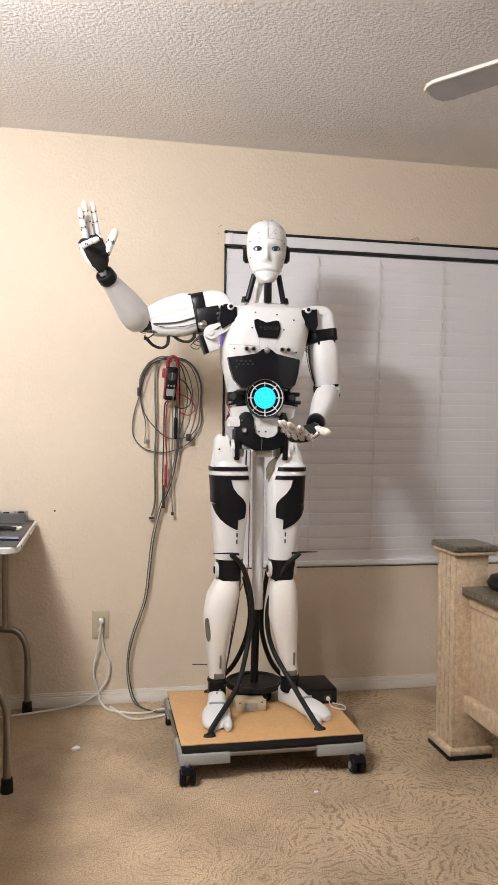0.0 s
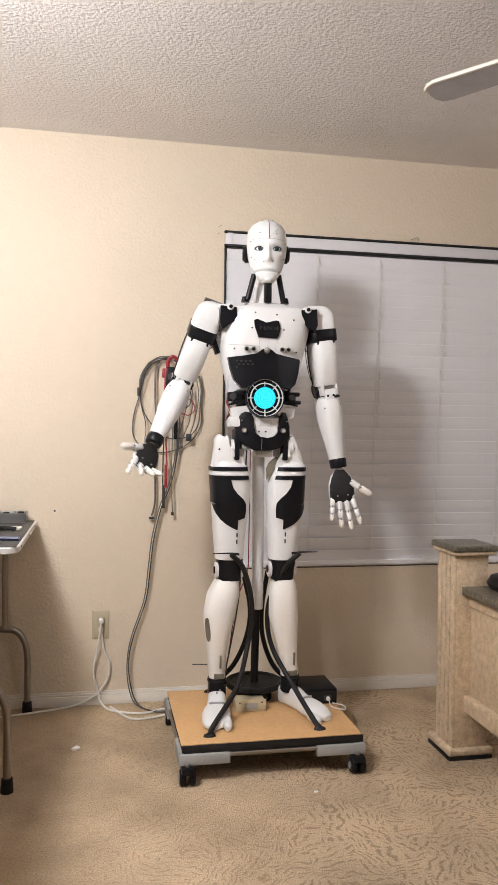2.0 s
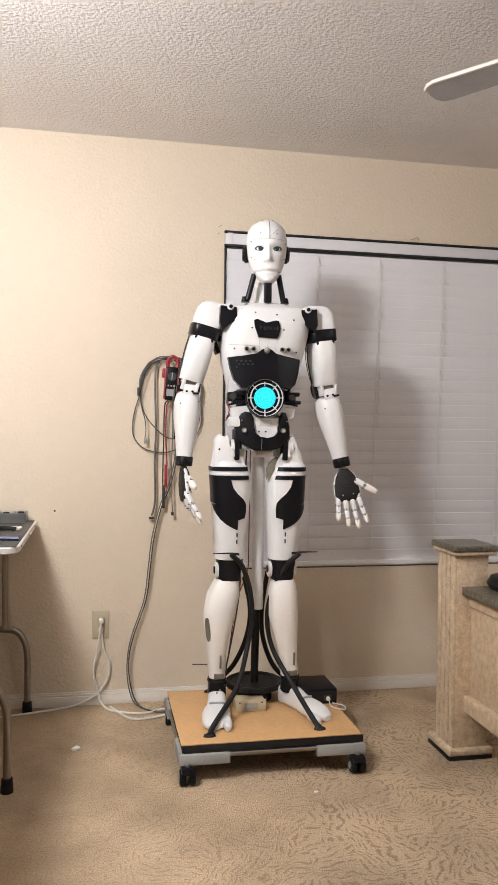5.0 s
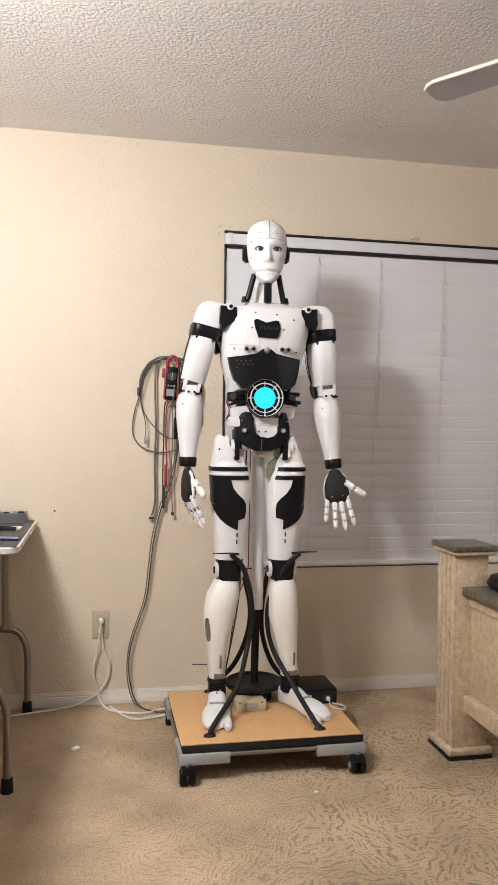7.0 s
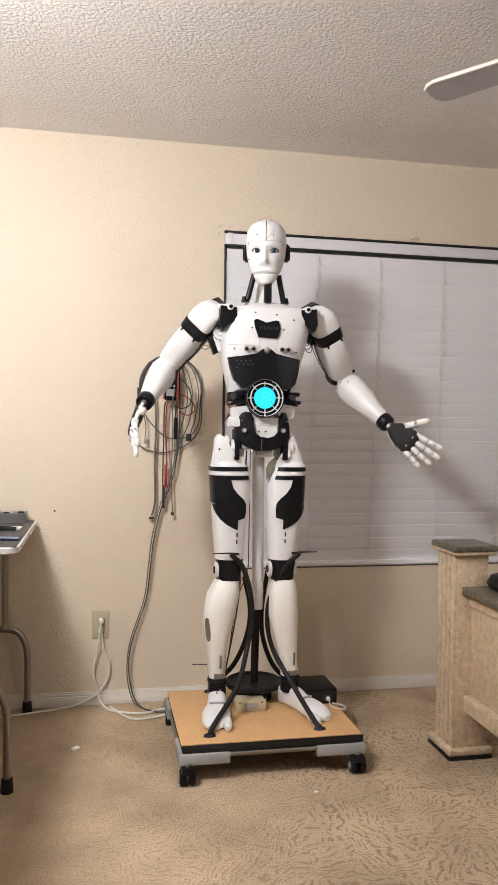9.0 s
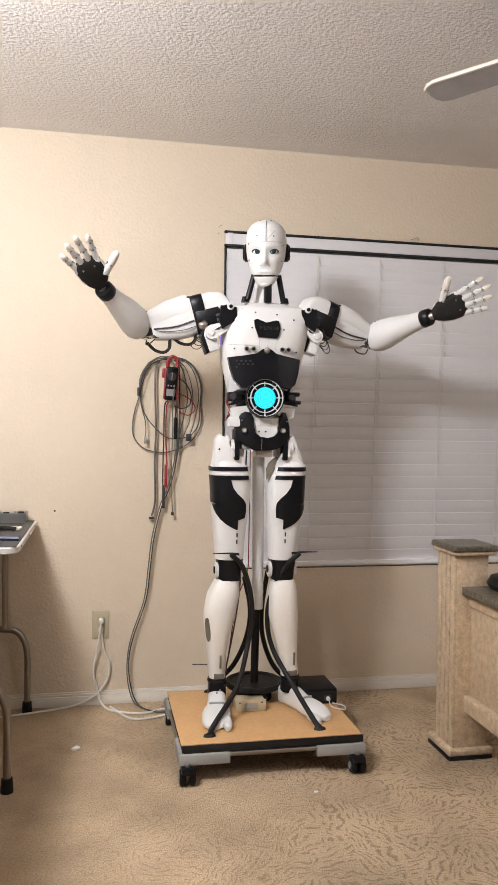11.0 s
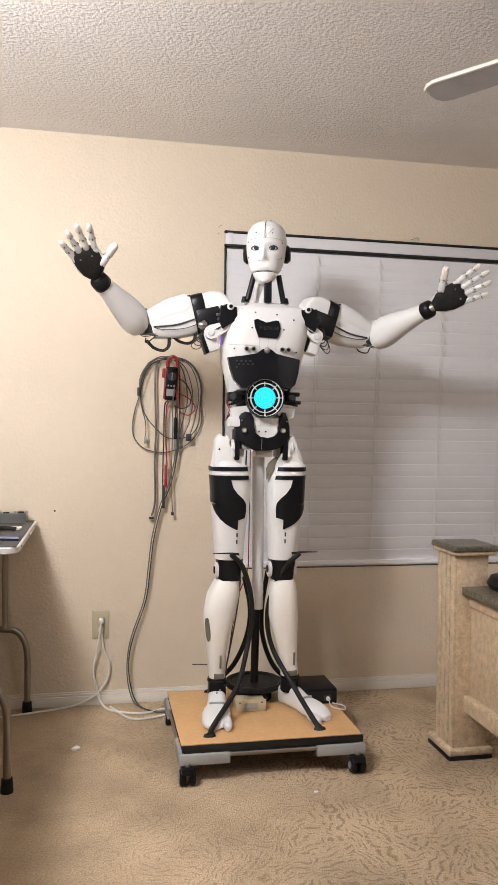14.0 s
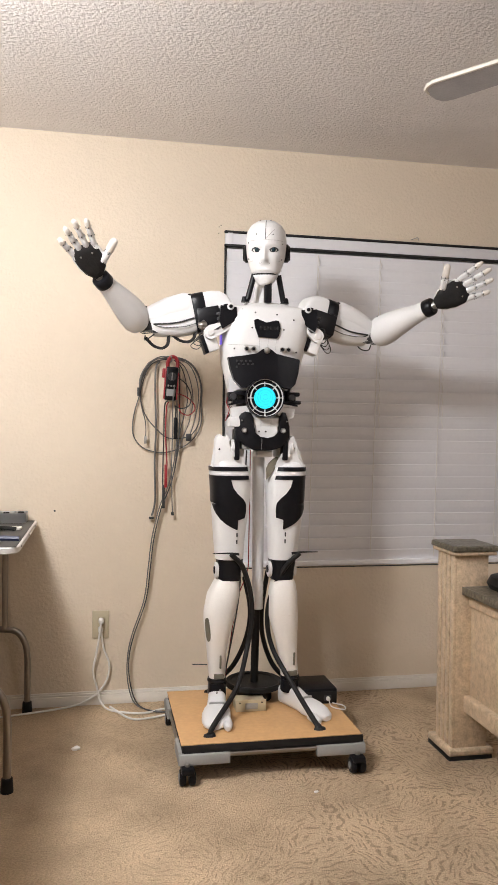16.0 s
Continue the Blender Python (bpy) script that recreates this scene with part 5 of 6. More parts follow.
THUMB_R += [(6.3, 0.290, -0.930, 0.225), (7, 0.284, -0.950, 0.131), (8, 0.243, -0.962, 0.121), (8.2, 0.226, -0.862, 0.453), (8.4, 0.231, -0.898, 0.373), (8.6, 0.300, -0.895, 0.331), (8.8, 0.176, -0.933, 0.315), (9, 0.114, -0.826, 0.552), (9.2, 0.297, -0.610, 0.734), (11.3, 0.891, -0.220, 0.398), (12, 0.893, -0.205, 0.401), (12.5, 0.898, -0.189, 0.397), (13, 0.826, -0.285, 0.486), (13.5, 0.885, -0.216, 0.412), (14, 0.924, -0.167, 0.344), (14.5, 0.898, -0.192, 0.396), (15, 0.886, -0.204, 0.416), (15.5, 0.827, -0.260, 0.499), (16, 0.899, -0.203, 0.388)]
UPPER_L = [(0, 0.165, 0.005, -0.986), (0.3, 0.165, 0.005, -0.986), (0.5, 0.165, 0.005, -0.986), (0.6, 0.165, 0.005, -0.986), (0.7, 0.165, 0.005, -0.986), (0.8, 0.165, 0.005, -0.986), (1, 0.165, 0.005, -0.986), (1.2, 0.165, 0.005, -0.986), (1.5, 0.160, 0.007, -0.987), (2, 0.139, 0.014, -0.990), (2.5, 0.134, 0.017, -0.991), (3.5, 0.134, 0.017, -0.991), (4.2, 0.134, 0.017, -0.991), (6.3, 0.118, 0.020, -0.993), (7, 0.118, 0.020, -0.993), (8, 0.118, 0.020, -0.993)]
UPPER_L += [(8.2, 0.127, 0.019, -0.992), (8.4, 0.182, 0.001, -0.983), (8.6, 0.290, 0.123, -0.949), (8.8, 0.403, 0.312, -0.860), (9, 0.478, 0.410, -0.776), (9.2, 0.567, 0.425, -0.706), (11.3, 0.936, 0.259, -0.239), (12, 0.942, 0.249, -0.225), (12.5, 0.953, 0.229, -0.198), (13, 0.930, 0.207, -0.304), (13.5, 0.934, 0.258, -0.247), (14, 0.939, 0.230, -0.257), (14.5, 0.951, 0.226, -0.213), (15, 0.951, 0.226, -0.213), (15.5, 0.930, 0.207, -0.304), (16, 0.949, 0.224, -0.221)]
FORE_L = [(0, -0.414, -0.797, -0.440), (0.3, -0.412, -0.790, -0.454), (0.5, -0.373, -0.736, -0.565), (0.6, -0.348, -0.677, -0.649), (0.7, -0.315, -0.618, -0.720), (0.8, -0.269, -0.588, -0.763), (1, -0.151, -0.449, -0.881), (1.2, -0.060, -0.328, -0.943), (1.5, 0.043, -0.215, -0.976), (2, 0.155, -0.093, -0.983), (2.5, 0.211, -0.110, -0.971), (3.5, 0.241, -0.119, -0.963), (4.2, 0.241, -0.119, -0.963), (6.3, 0.156, -0.093, -0.983), (7, 0.115, -0.080, -0.990), (8, 0.115, -0.080, -0.990)]
FORE_L += [(8.2, 0.146, -0.181, -0.973), (8.4, 0.174, -0.438, -0.882), (8.6, 0.233, -0.554, -0.799), (8.8, 0.342, -0.612, -0.713), (9, 0.438, -0.638, -0.633), (9.2, 0.517, -0.652, -0.555), (11.3, 0.539, -0.802, 0.259), (12, 0.557, -0.775, 0.299), (12.5, 0.575, -0.744, 0.339), (13, 0.462, -0.857, 0.228), (13.5, 0.557, -0.777, 0.293), (14, 0.534, -0.786, 0.312), (14.5, 0.558, -0.765, 0.321), (15, 0.542, -0.784, 0.303), (15.5, 0.461, -0.860, 0.220), (16, 0.554, -0.775, 0.305)]
PALM_L = [(0, -0.621, -0.690, -0.372), (0.3, -0.623, -0.694, -0.362), (0.5, -0.556, -0.726, -0.405), (0.6, -0.565, -0.716, -0.410), (0.7, -0.542, -0.715, -0.441), (0.8, -0.464, -0.683, -0.563), (1, -0.368, -0.696, -0.617), (1.2, -0.184, -0.573, -0.798), (1.5, 0.058, -0.140, -0.988), (2, 0.096, -0.158, -0.983), (2.5, 0.174, -0.181, -0.968), (3.5, 0.153, -0.175, -0.973), (4.2, 0.165, -0.181, -0.970), (6.3, 0.120, -0.166, -0.979), (7, 0.096, -0.157, -0.983), (8, 0.096, -0.157, -0.983)]
PALM_L += [(8.2, 0.225, -0.192, -0.955), (8.4, 0.335, -0.339, -0.879), (8.6, 0.381, -0.462, -0.801), (8.8, 0.493, -0.508, -0.706), (9, 0.641, -0.495, -0.586), (9.2, 0.612, -0.591, -0.525), (11.3, 0.754, -0.501, 0.425), (12, 0.730, -0.500, 0.466), (12.5, 0.716, -0.501, 0.486), (13, 0.783, -0.500, 0.370), (13.5, 0.734, -0.500, 0.460), (14, 0.732, -0.497, 0.465), (14.5, 0.727, -0.502, 0.469), (15, 0.688, -0.497, 0.529), (15.5, 0.766, -0.500, 0.404), (16, 0.729, -0.502, 0.466)]
THUMB_L = [(0, 0.729, -0.682, 0.048), (0.3, 0.729, -0.682, 0.053), (0.5, 0.776, -0.628, 0.059), (0.6, 0.796, -0.604, -0.042), (0.7, 0.809, -0.586, -0.044), (0.8, 0.847, -0.529, -0.057), (1, 0.909, -0.409, -0.080), (1.2, 0.967, -0.249, -0.044), (1.5, 0.975, -0.206, 0.086), (2, 0.974, -0.188, 0.125), (2.5, 0.963, -0.172, 0.206), (3.5, 0.967, -0.177, 0.184), (4.2, 0.965, -0.174, 0.197), (6.3, 0.942, -0.293, 0.165), (7, 0.945, -0.297, 0.140), (8, 0.945, -0.297, 0.140)]
THUMB_L += [(8.2, 0.947, -0.188, 0.261), (8.4, 0.904, -0.145, 0.401), (8.6, 0.869, -0.116, 0.481), (8.8, 0.730, -0.199, 0.654), (9, 0.552, -0.233, 0.800), (9.2, 0.468, -0.265, 0.843), (11.3, -0.530, -0.082, 0.844), (12, -0.566, -0.059, 0.822), (12.5, -0.583, -0.048, 0.811), (13, -0.482, -0.112, 0.869), (13.5, -0.560, -0.063, 0.826), (14, -0.565, -0.061, 0.823), (14.5, -0.569, -0.057, 0.821), (15, -0.620, -0.023, 0.784), (15.5, -0.512, -0.094, 0.854), (16, -0.566, -0.059, 0.822)]


def track(rows, t):
    """A direction at time t, eased between the rows."""
    if t <= rows[0][0]:
        return Vector(rows[0][1:]).normalized()
    for a, b in zip(rows, rows[1:]):
        if t <= b[0]:
            u = (t - a[0]) / (b[0] - a[0])
            if b[0] - a[0] > 1.5:
                u = u * u * (3 - 2 * u)
            return Vector(a[1:]).lerp(Vector(b[1:]), u).normalized()
    return Vector(rows[-1][1:]).normalized()


def frame_of(origin, d, side):
    """A pose with +z along d and +x towards side."""
    x = (side - d * side.dot(d)).normalized()
    return Matrix.Translation(origin) @ Matrix((x, d.cross(x), d)).transposed().to_4x4()


HEAD = [(0, 0, 0, 0), (0.5, 0, 0, 0), (1.5, 3, 0, 0), (3.5, 4, 0, 0), (7.0, 4, 0, 0), (8.0, 4, 0, 0), (8.5, -2, 1, 0), (9.0, -4, 6, 0), (9.2, -4, 7, 0),
        (11.3, -4, 9, 1.6), (12.0, -7, 0, 1.6), (12.5, -4, 8, 2.1), (13.0, -8, -5, 0), (13.5, -4, 8, 1.9), (14.0, -7, -2, 1.2), (14.5, -4, 7, 1.6), (15.0, -5, 4, 0), (15.5, -7, -4, 1), (16.0, -5, 4, 1.5)]


# how far index, middle, ring and little finger are bent, in degrees
CURL = {-1: [(0, 3, 6, 14, 78), (0.2, 3, 6, 14, 78), (0.5, 8, 16, 28, 78), (1.5, 5, 35, 55, 60), (1.8, 10, 30, 40, 45), (2.5, 15, 22, 28, 32), (4.2, 18, 22, 26, 30), (7.0, 14, 16, 18, 20), (8.0, 14, 16, 18, 20), (9.2, 18, 20, 22, 24), (11.3, 4, 4, 4, 4), (16.0, 4, 4, 4, 4)],
        1: [(0, 35, 42, 48, 52), (0.5, 45, 50, 55, 58), (0.9, 32, 28, 24, 22), (1.2, 12, 10, 10, 10), (2.5, 8, 8, 8, 8), (9.2, 8, 8, 8, 8), (11.3, 5, 5, 5, 5), (16.0, 5, 5, 5, 5)]}


def blend(rows, t):
    for a, b in zip(rows, rows[1:]):
        if t <= b[0]:
            u = (t - a[0]) / (b[0] - a[0])
            u = u * u * (3 - 2 * u)
            return [p + (q - p) * u for p, q in zip(a[1:], b[1:])]
    return rows[-1][1:]


def head_at(t):
    return blend(HEAD, t)


def motions():
    times = [i / 10 for i in range(161)]
    for s, (up, fo, pa, fingers), (A, B, C, D) in ((-1, ARM_R, (UPPER_R, FORE_R, PALM_R, THUMB_R)), (1, ARM_L, (UPPER_L, FORE_L, PALM_L, THUMB_L))):
        r1, r2, r3, r4 = [], [], [], []
        for t in times:
            u, a, h, th = track(A, t), track(B, t), track(C, t), track(D, t)
            w = min(1, max(0, (u.z + 0.85) / 0.7))
            w = w * w * (3 - 2 * w)
            S = Vector((s * (0.2085 - 0.045 * w), 0, 1.503 + 0.008 * w))
            E = S + u * 0.304
            W = E + a * 0.299
            r4.append((t, Matrix.Translation((-s * 0.055 * (1 - w), 0.085 * (1 - w), 0.01 * (1 - w)))))
            r1.append((t, frame_of(S, u, Vector((0, 1 - w, -w)).cross(u))))
            r2.append((t, frame_of(E, a, Vector((-1, 0, 0)))))
            r3.append((t, frame_of(W, h, th)))
        walk(up, r1)
        walk(HINGES[s], r4)
        walk(fo, r2)
        walk(pa, r3)
        for i, (fg, (x, y, z), spread) in enumerate(fingers):
            rows = [(t, pose(x, y, z, -s * blend(CURL[s], t)[i], spread, 0)) for t in times[::2]]
            walk(fg, rows)
    h1, h2 = [], []
    for t in times:
        yaw, nod, jaw = head_at(t)
        m = pose(0.005, 0.0, 1.642, nod, 0, -11 + yaw)
        h1.append((t, m))
        h2.append((t, m @ Matrix.Translation((0, 0.02, 0.04)) @ pose(0, 0, 0, 1.9 * jaw) @ Matrix.Translation((0, -0.02, -0.04))))
    walk(HD, h1)
    walk(JAW, h2)


# ---- things on and along the wall ----
def outlet():
    t = thing("wall_outlet", "ivory duplex wall outlet with white plug", "outlet", pose(0.018, 0, 0.345))
    part("cover_plate", box(-0.0355, 0.0355, -0.007, 0, -0.059, 0.059, 0.003), PLATE, t)
    for z in (0.02, -0.02):
        part("receptacle", loft([(-0.002, 0, 0, 0.0165, 0.0145, 3), (0.002, 0, 0, 0.016, 0.014, 3)], 20, None, pose(0, -0.0075, z, 90)), PLATE, t)
    part("screw", disc((0, -0.0075, 0), (0, 1, 0), 0.003, 0.002, 10), GREYM, t)
    for z in (0.02, -0.02):
        part("slot", box(-0.007, -0.005, -0.0105, -0.009, z - 0.004, z + 0.005, 0.0004), DARK, t)
        part("slot", box(0.005, 0.007, -0.0105, -0.009, z - 0.004, z + 0.005, 0.0004), DARK, t)
    p = thing("charging_cable", "white charging cable plugged into the wall outlet", "cable", pose(0, 0, 0))
    part("plug", loft([(0, 0, 0, 0.011, 0.013, 3), (0.018, 0, 0, 0.011, 0.013, 3), (0.028, 0, 0, 0.006, 0.006)], 16, None, pose(0.02, -0.0105, 0.362, 90)), WHITECABLE, p)
    part("cable", tube([(0.02, -0.035, 0.36), (0.012, -0.04, 0.30), (0.0, -0.025, 0.22), (-0.012, -0.022, 0.15), (0.005, -0.03, 0.08), (0.025, -0.05, 0.02), (0.06, -0.1, 0.006), (0.15, -0.15, 0.006), (0.21, -0.155, 0.006), (0.29, -0.12, 0.006), (0.36, -0.16, 0.006)], 0.0045, 8), WHITECABLE, p)
    q = thing("extension_cord", "white extension cord along the baseboard", "cord", pose(0, 0, 0))
    part("cable", tube([(0.02, -0.018, 0.325), (0.03, -0.02, 0.25), (0.055, -0.018, 0.18), (0.05, -0.018, 0.12), (0.018, -0.02, 0.065), (-0.03, -0.025, 0.03), (-0.1, -0.03, 0.006), (-0.25, -0.08, 0.006), (-0.45, -0.12, 0.006), (-0.7, -0.12, 0.006)], 0.0042, 8), WHITECABLE, q)
    part("cable", tube([(0.06, -0.06, 0.006), (0.14, -0.21, 0.006), (0.22, -0.215, 0.006), (0.3, -0.19, 0.006), (0.4, -0.2, 0.006)], 0.0045, 8), WHITECABLE, q)
    part("plug", loft([(0, 0, 0, 0.011, 0.013, 3), (0.016, 0, 0, 0.01, 0.012, 3)], 16, None, pose(0.018, -0.0105, 0.325, 90)), WHITECABLE, q)


def wall_cables():
    hook = thing("wall_hook", "small metal hook holding coiled cables", "hook", pose(0.303, 0, 1.49))
    part("plate", disc((0, -0.004, 0), (0, 1, 0), 0.012, 0.006, 16), GREYM, hook)
    part("peg", tube([(0, -0.004, 0), (0, -0.05, -0.004), (0, -0.07, 0.01)], 0.004, 8), GREYM, hook)

    def cable(pts, r, m, label, name="hanging_cable", ends=()):
        t = thing(name, label, "cable", pose(0, 0, 0), group="cables on the wall hook")
        part("wire", tube(pts, r, 6, k=5), m, t)
        for (x, y, z), sz, mm in ends:
            part("connector", box(x - sz[0], x + sz[0], y - 0.004, y + 0.004, z - sz[1], z + sz[1], 0.0015), mm, t)
        return t
    # loops of the coil
    cable([(0.292, -0.014, 1.500), (0.235, -0.014, 1.486), (0.195, -0.014, 1.444), (0.179, -0.014, 1.391), (0.172, -0.014, 1.334), (0.152, -0.014, 1.261), (0.144, -0.014, 1.196), (0.154, -0.014, 1.147), (0.190, -0.014, 1.107), (0.247, -0.014, 1.089), (0.308, -0.014, 1.091), (0.378, -0.014, 1.121), (0.427, -0.014, 1.175), (0.443, -0.014, 1.233), (0.440, -0.014, 1.299)], 0.0026, GREYCABLE, "grey cable coiled over a wall hook")
    cable([(0.291, -0.020, 1.496), (0.226, -0.020, 1.473), (0.191, -0.020, 1.424), (0.177, -0.020, 1.366), (0.181, -0.020, 1.294), (0.205, -0.020, 1.237), (0.246, -0.020, 1.189), (0.291, -0.020, 1.153), (0.336, -0.020, 1.148), (0.393, -0.020, 1.162), (0.430, -0.020, 1.216), (0.435, -0.020, 1.298), (0.439, -0.020, 1.364), (0.423, -0.020, 1.430), (0.381, -0.020, 1.482), (0.324, -0.020, 1.497)], 0.0026, GREYCABLE, "grey cable coiled over a wall hook")
    cable([(0.439, -0.026, 1.298), (0.441, -0.026, 1.372), (0.418, -0.026, 1.446), (0.372, -0.026, 1.489), (0.311, -0.026, 1.501), (0.250, -0.026, 1.498), (0.198, -0.026, 1.456), (0.174, -0.026, 1.406), (0.171, -0.026, 1.350)], 0.0026, GREYCABLE, "grey cable coiled over a wall hook")
    cable([(0.318, -0.032, 1.495), (0.380, -0.032, 1.473), (0.415, -0.032, 1.412), (0.427, -0.032, 1.331), (0.415, -0.032, 1.249), (0.400, -0.032, 1.191), (0.385, -0.032, 1.154)], 0.0024, GREYCABLE, "grey cable coiled over a wall hook")
    cable([(0.322, -0.034, 1.491), (0.364, -0.034, 1.460), (0.391, -0.034, 1.395), (0.402, -0.034, 1.314), (0.387, -0.034, 1.223), (0.355, -0.034, 1.141), (0.335, -0.034, 1.076)], 0.0022, GREYCABLE, "grey cable coiled over a wall hook")
    cable([(0.318, -0.036, 1.487), (0.351, -0.036, 1.455), (0.372, -0.036, 1.386), (0.377, -0.036, 1.305), (0.358, -0.036, 1.223), (0.341, -0.036, 1.149), (0.333, -0.036, 1.076), (0.324, -0.036, 1.002)], 0.0022, DARKCABLE, "grey cable coiled over a wall hook")
    cable([(0.290, -0.036, 1.490), (0.241, -0.036, 1.480), (0.205, -0.036, 1.447), (0.188, -0.036, 1.398), (0.174, -0.036, 1.341)], 0.0026, DARKCABLE, "grey cable coiled over a wall hook")
    cable([(0.286, -0.030, 1.500), (0.218, -0.030, 1.480), (0.186, -0.030, 1.431), (0.172, -0.030, 1.366), (0.179, -0.030, 1.293), (0.196, -0.030, 1.229), (0.201, -0.030, 1.188), (0.199, -0.030, 1.152)], 0.0022, GREYCABLE, "grey usb cable with metal plug", ends=[((0.199, -0.03, 1.141), (0.006, 0.016), GREYM), ((0.168, -0.03, 1.348), (0.006, 0.018), DARKCABLE)])
    cable([(0.258, -0.024, 1.482), (0.242, -0.024, 1.457), (0.239, -0.024, 1.368), (0.244, -0.024, 1.189), (0.240, -0.024, 1.042), (0.244, -0.024, 0.896), (0.237, -0.024, 0.839), (0.229, -0.024, 0.814)], 0.0042, GREYCABLE, "grey flat cable hanging down the wall", ends=[((0.229, -0.022, 0.804), (0.011, 0.005), DARKCABLE)])
    cable([(0.290, -0.050, 1.311), (0.280, -0.030, 1.287), (0.278, -0.030, 1.165), (0.276, -0.030, 1.043), (0.276, -0.030, 0.945), (0.283, -0.030, 0.847)], 0.003, DARKCABLE, "black test lead hanging from the clamp meter", ends=[((0.279, -0.03, 0.896), (0.006, 0.05), DARKCABLE)])
    cable([(0.295, -0.050, 1.307), (0.288, -0.034, 1.279), (0.285, -0.034, 1.165), (0.292, -0.034, 1.043), (0.288, -0.034, 0.937)], 0.003, RED, "red test lead hanging from the clamp meter", ends=[((0.288, -0.034, 0.986), (0.006, 0.05), RED)])
    cable([(0.322, -0.050, 1.344), (0.364, -0.045, 1.333), (0.401, -0.045, 1.305), (0.409, -0.045, 1.273), (0.381, -0.045, 1.250), (0.348, -0.045, 1.263), (0.341, -0.045, 1.296)], 0.0022, RED, "thin red wire hanging from the clamp meter")
    cable([(0.340, -0.050, 1.409), (0.371, -0.048, 1.382), (0.392, -0.048, 1.337), (0.384, -0.048, 1.292), (0.348, -0.048, 1.278), (0.322, -0.048, 1.291)], 0.0026, DARKCABLE, "black wire looped beside the clamp meter")
    cable([(0.321, -0.060, 1.408), (0.315, -0.085, 1.350), (0.310, -0.085, 1.294), (0.316, -0.030, 1.190), (0.313, -0.030, 1.043), (0.315, -0.030, 0.912), (0.319, -0.030, 0.829)], 0.0024, GREYCABLE, "thin grey cable hanging down the wall", ends=[((0.319, -0.03, 0.822), (0.006, 0.007), DARKCABLE)])
    for dx in (0, 0.009):
        cable([(0.325 + dx * 2, -0.035, 1.46), (0.335 + dx, -0.035, 1.2), (0.325 + dx, -0.035, 1.06), (0.298 + dx, -0.03, 0.94), (0.262 + dx, -0.03, 0.85), (0.232 + dx, -0.03, 0.72), (0.218 + dx, -0.03, 0.6), (0.20 + dx, -0.03, 0.45), (0.15 + dx, -0.03, 0.3), (0.132 + dx * 0.7, -0.035, 0.2), (0.135 + dx, -0.05, 0.1), (0.165 + dx, -0.08, 0.02), (0.24, -0.14 - dx, 0.007), (0.34, -0.16 - dx, 0.007), (0.42, -0.2 - dx, 0.007)], 0.0027, DARKCABLE if dx else GREYCABLE, "long dark cable running down the wall to the floor")
    part_box = thing("cable_adapter", "black plastic adapter hanging among the cables", "adapter", pose(0.327, -0.04, 1.190))
    part("body", box(-0.008, 0.008, -0.008, 0.008, -0.045, 0.05, 0.003), BLACK, part_box)
    part("plug_block", box(0.046, 0.070, -0.004, 0.012, -0.052, -0.020, 0.004), DARK, part_box)
    part("cable_stub", tube([(0, 0, 0.045), (0.0, -0.002, 0.1)], 0.003, 6, k=1), DARKCABLE, part_box)
    # clamp meter
    t = thing("clamp_meter", "red and black clamp meter hanging on the wall", "clamp meter", pose(0.306, -0.06, 1.406, 0, 4, 0) @ Matrix.Scale(0.9, 4))
    jaw = [(0.024 * math.cos(a), 0, 0.068 + 0.036 * math.sin(a)) for a in [math.pi * (-0.15 + 1.3 * i / 12) for i in range(13)]]
    part("clamp_jaw", tube(jaw, 0.0088, 8, k=2), RED, t, "red clamp jaw")
    part("body", box(-0.03, 0.03, -0.018, 0.014, -0.105, 0.055, 0.01, seg=3), BLACK, t)
    part("grip_side", box(-0.033, -0.0265, -0.016, 0.012, -0.1, 0.05, 0.003), RED, t)
    part("grip_side", box(0.0265, 0.033, -0.016, 0.012, -0.1, 0.03, 0.003), RED, t)
    part("trigger", box(-0.047, -0.03, -0.01, 0.01, 0.0, 0.045, 0.005), RED, t)
    part("dial", disc((0, -0.02, 0.008), (0, 1, 0), 0.02, 0.008, 24), DARK, t)
    part("dial_knob", box(-0.003, 0.003, -0.029, -0.022, -0.01, 0.026, 0.002), GREYM, t)
    part("display", box(-0.021, 0.021, -0.0205, -0.017, -0.085, -0.052, 0.001), BRACKET, t)
    for x in (-0.014, 0.0, 0.014):
        part("button", box(x - 0.004, x + 0.004, -0.021, -0.017, -0.04, -0.032, 0.001), GREYM, t)


def small_marks():
    for x, z in ((-0.179, 0.835), (0.513, 2.083), (0.512, 2.055), (0.522, 2.09)):
        tagged(part("nail_hole", disc((x, -0.0005, z), (0, 1, 0), 0.0022 if x > 0 else 0.0045, 0.004, 8), DARK), "small dark nail hole in the painted wall", "nail hole", "nail holes")
    tagged(part("wire_hook", tube([(1.41, -0.008, 2.078), (1.425, -0.014, 2.084), (1.44, -0.014, 2.088), (1.447, -0.01, 2.075)], 0.002, 6), GREYM), "thin bent wire hook above the blind", "hook")
    for x, y, r in ((-0.07, -0.479, 0.013), (0.712, -0.95, 0.007)):
        if r:
            bm = ball((0, 0, r * 0.5), r, None, 10, (1.3, 0.8, 0.6))
            for v in bm.verts:
                v.co += noise.noise_vector(v.co * 90) * r * 0.4
            ob = tagged(part("paper_scrap", bm, WHITECABLE), "small white scrap lying on the carpet", "scrap", "scraps on the carpet")
            ob.location = (x, y, 0.0)


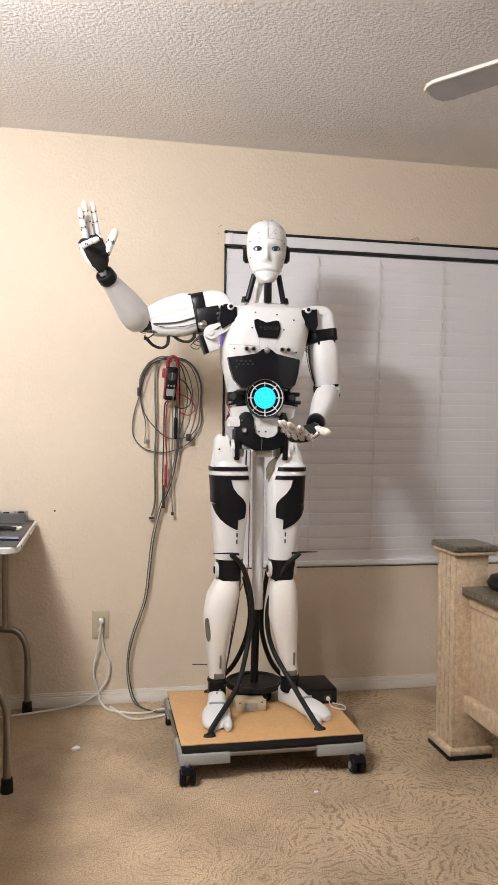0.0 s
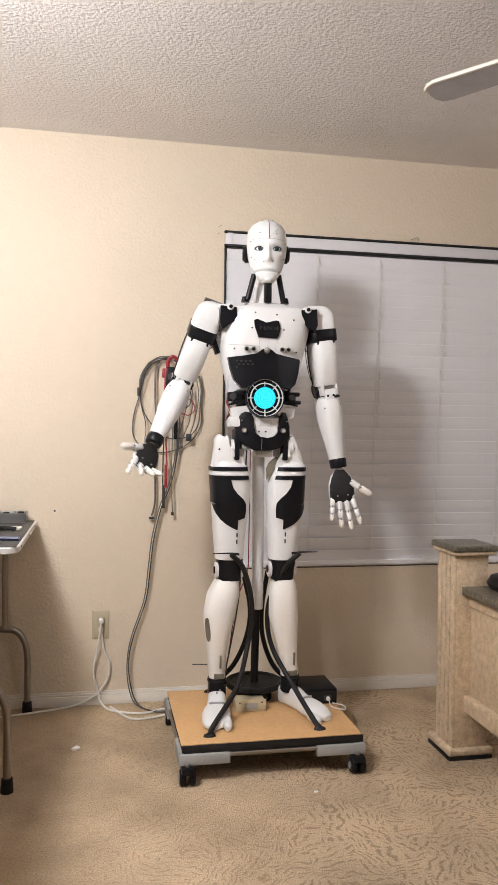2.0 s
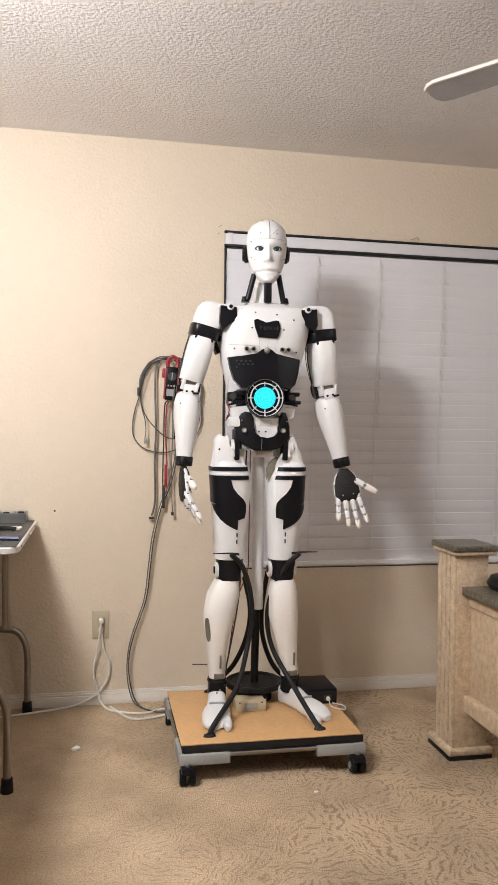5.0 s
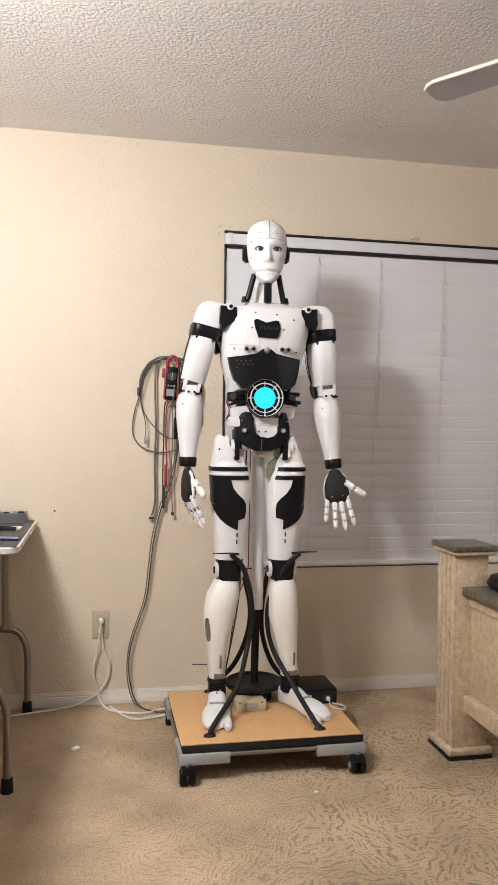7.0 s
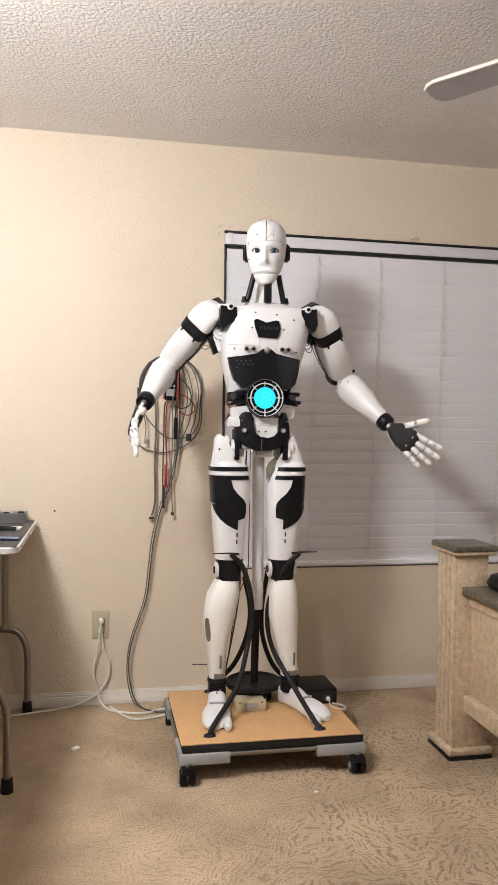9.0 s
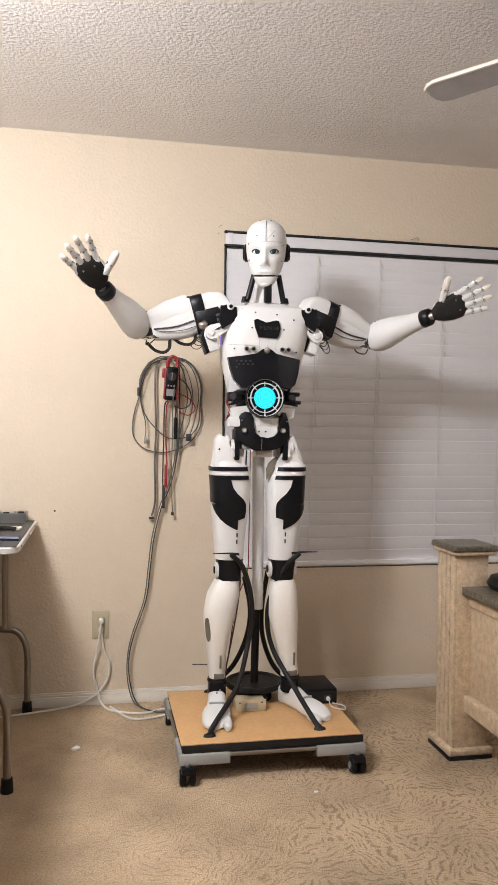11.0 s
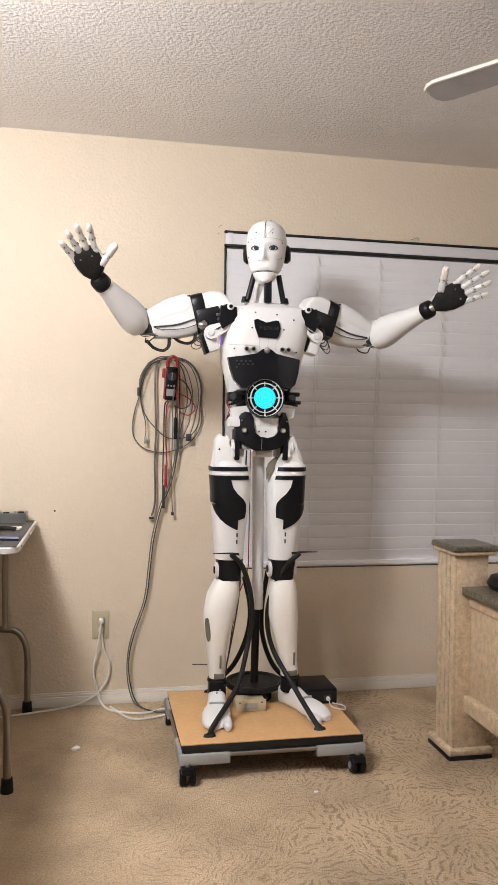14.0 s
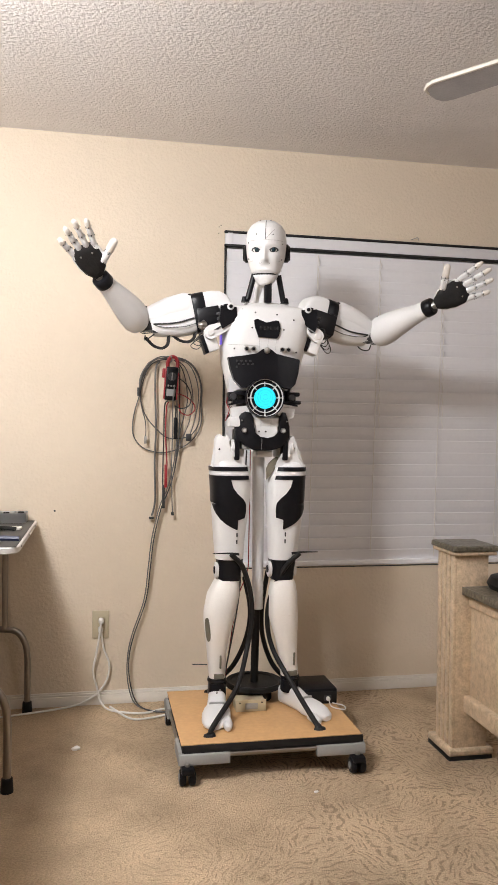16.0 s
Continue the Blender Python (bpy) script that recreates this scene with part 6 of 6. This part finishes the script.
# ---- folding table ----
def table_top(x0, x1, y0, y1, z0, z1, r=0.05):
    """A slab with rounded corners in plan and a soft rim."""
    pts = []
    for cx, cy, a0 in ((x1 - r, y0 + r, -90), (x1 - r, y1 - r * 0.4, 0), (x0 + r, y1 - r * 0.4, 90), (x0 + r, y0 + r, 180)):
        ry = r if cy < (y0 + y1) / 2 else r * 0.4
        for i in range(7):
            a = radians(a0 + 15 * i)
            pts.append((cx + r * math.cos(a), cy + ry * math.sin(a)))
    bm = bmesh.new()
    levels = [(z0, 0.004), (z0 + 0.003, 0.0), (z1 - 0.003, 0.0), (z1, 0.004)]
    mx, my = (x0 + x1) / 2, (y0 + y1) / 2
    rows = [[bm.verts.new((x - math.copysign(d, x - mx), y - math.copysign(d, y - my), z)) for x, y in pts] for z, d in levels]
    n = len(pts)
    for a, b in zip(rows, rows[1:]):
        for i in range(n):
            bm.faces.new((a[i], a[(i + 1) % n], b[(i + 1) % n], b[i]))
    bm.faces.new(rows[0][::-1])
    bm.faces.new(rows[-1])
    return bm


def table():
    X1, Z = -0.25, 0.797
    t = thing("folding_table", "folding table with pale top and bent steel legs", "table", pose(0, 0, 0))
    part("tabletop", table_top(-1.45, X1, -0.80, -0.01, Z - 0.022, Z), TABLE_TOP, t, "pale laminate top")
    part("top_mat", box(-1.42, X1 - 0.007, -0.785, -0.04, Z - 0.001, Z + 0.003, 0.002), MAT_TOP, t, "dark grey top surface")
    for y in (-0.058, -0.81 + 0.03):
        lg = part("leg_frame", tube([(-0.372, y, Z - 0.04), (-0.372, y, 0.40)], 0.0125, 12, k=1), CHROME, t, "bent steel tube leg")
        part("leg_bend", tube([(-0.42, y, 0.352), (-0.36, y, 0.35), (-0.318, y, 0.335), (-0.29, y, 0.29), (-0.281, y, 0.23), (-0.28, y, 0.12), (-0.28, y, 0.01)], 0.0135, 12), CHROME, lg)
        part("leg_bend", tube([(-0.372, y, 0.42), (-0.372, y, 0.36), (-0.40, y, 0.352)], 0.0125, 12), CHROME, lg)
        part("foot_cap", loft([(0, -0.28, y, 0.02, 0.02), (0.004, -0.28, y, 0.021, 0.021), (0.045, -0.28, y, 0.0185, 0.0185), (0.048, -0.28, y, 0.015, 0.015)], 18), MATTE, lg, "black rubber foot")
    for y in (-0.12, -0.4, -0.68):
        part("rim_screw", disc((X1, y, Z - 0.011), (1, 0, 0), 0.004, 0.003, 10), MATTE, t)
    # Unseen table added left of the view, only to shade the floor.
    t2 = thing("shade_table", "unseen added table that shades the floor at the left", "table", pose(-0.06, -0.82, 0))
    part("tabletop", box(-1.45, X1, -1.4, 0.0, Z - 0.034, Z, 0.012, seg=3), TABLE_TOP, t2, "pale laminate top")
    for y in (-0.1, -1.2):
        for x in (-1.4, -0.36):
            part("leg", tube([(x, y, Z - 0.034), (x, y, 0.0)], 0.0125, 12, k=1), CHROME, t2)
    o = thing("parts_organizer", "clear plastic organizer box full of dark parts", "organizer", pose(-0.335, -0.09, Z + 0.003))
    clear = mat("frosted_plastic", (0.6, 0.6, 0.6), 0.3, spread=0.05)
    clear.node_tree.nodes["Principled BSDF"].inputs["Transmission Weight"].default_value = 0.9
    part("tray", box(-0.16, 0.05, -0.05, 0.05, 0, 0.012, 0.002), clear, o)
    for x0, x1, y0, y1 in ((-0.16, -0.156, -0.05, 0.05), (0.046, 0.05, -0.05, 0.05), (-0.16, 0.05, -0.05, -0.046), (-0.16, 0.05, 0.046, 0.05), (-0.06, -0.056, -0.05, 0.05), (0.0, 0.004, -0.05, 0.05)):
        part("divider", box(x0, x1, y0, y1, 0.01, 0.04, 0.001), clear, o)
    rnd = random.Random(5)
    for i in range(14):
        x, y = rnd.uniform(-0.145, 0.035), rnd.uniform(-0.038, 0.038)
        part("small_part", box(x - 0.012, x + 0.012, y - 0.008, y + 0.008, 0.012, rnd.uniform(0.028, 0.042), 0.003, None), MATTE, o)
    tagged(part("paper_note", box(-0.36, -0.283, -0.36, -0.315, Z + 0.003, Z + 0.012, 0.002), TRIM), "small stack of white paper on the table", "paper")
    tagged(part("navy_pen", tube([(-0.45, -0.63, Z + 0.012), (-0.32, -0.649, Z + 0.012), (-0.26, -0.656, Z + 0.01)], 0.009, 8), NAVY), "navy blue marker pen lying on the table", "pen")
    tagged(part("green_bottle", loft([(Z + 0.003, -0.376, -0.44, 0.022, 0.022), (Z + 0.085, -0.376, -0.44, 0.022, 0.022), (Z + 0.1, -0.376, -0.44, 0.012, 0.012)], 18), GREEN), "small green plastic bottle on the table", "bottle")
    tagged(part("black_pliers", tube([(-0.42, -0.39, Z + 0.012), (-0.35, -0.38, Z + 0.014), (-0.298, -0.398, Z + 0.012)], 0.009, 8, flat=0.6), MATTE), "black handled tool lying on the table", "tool")
    tagged(part("table_cable", tube([(-0.5, -0.55, Z + 0.006), (-0.34, -0.66, Z + 0.008), (-0.318, -0.74, Z + 0.006), (-0.33, -0.805, Z - 0.01), (-0.4, -0.812, Z - 0.03)], 0.004, 6), DARKCABLE), "black cable hanging over the table edge", "cable")


# ---- build ----
room()
fan()
table()
blinds()
column()
desk()
dolly()
stand()
box_and_supply()
outlet()
wall_cables()
small_marks()
BOT = robot_body()
HD, JAW = robot_head(BOT)
ARM_R = robot_arm(BOT, -1)
ARM_L = robot_arm(BOT, 1)
motions()
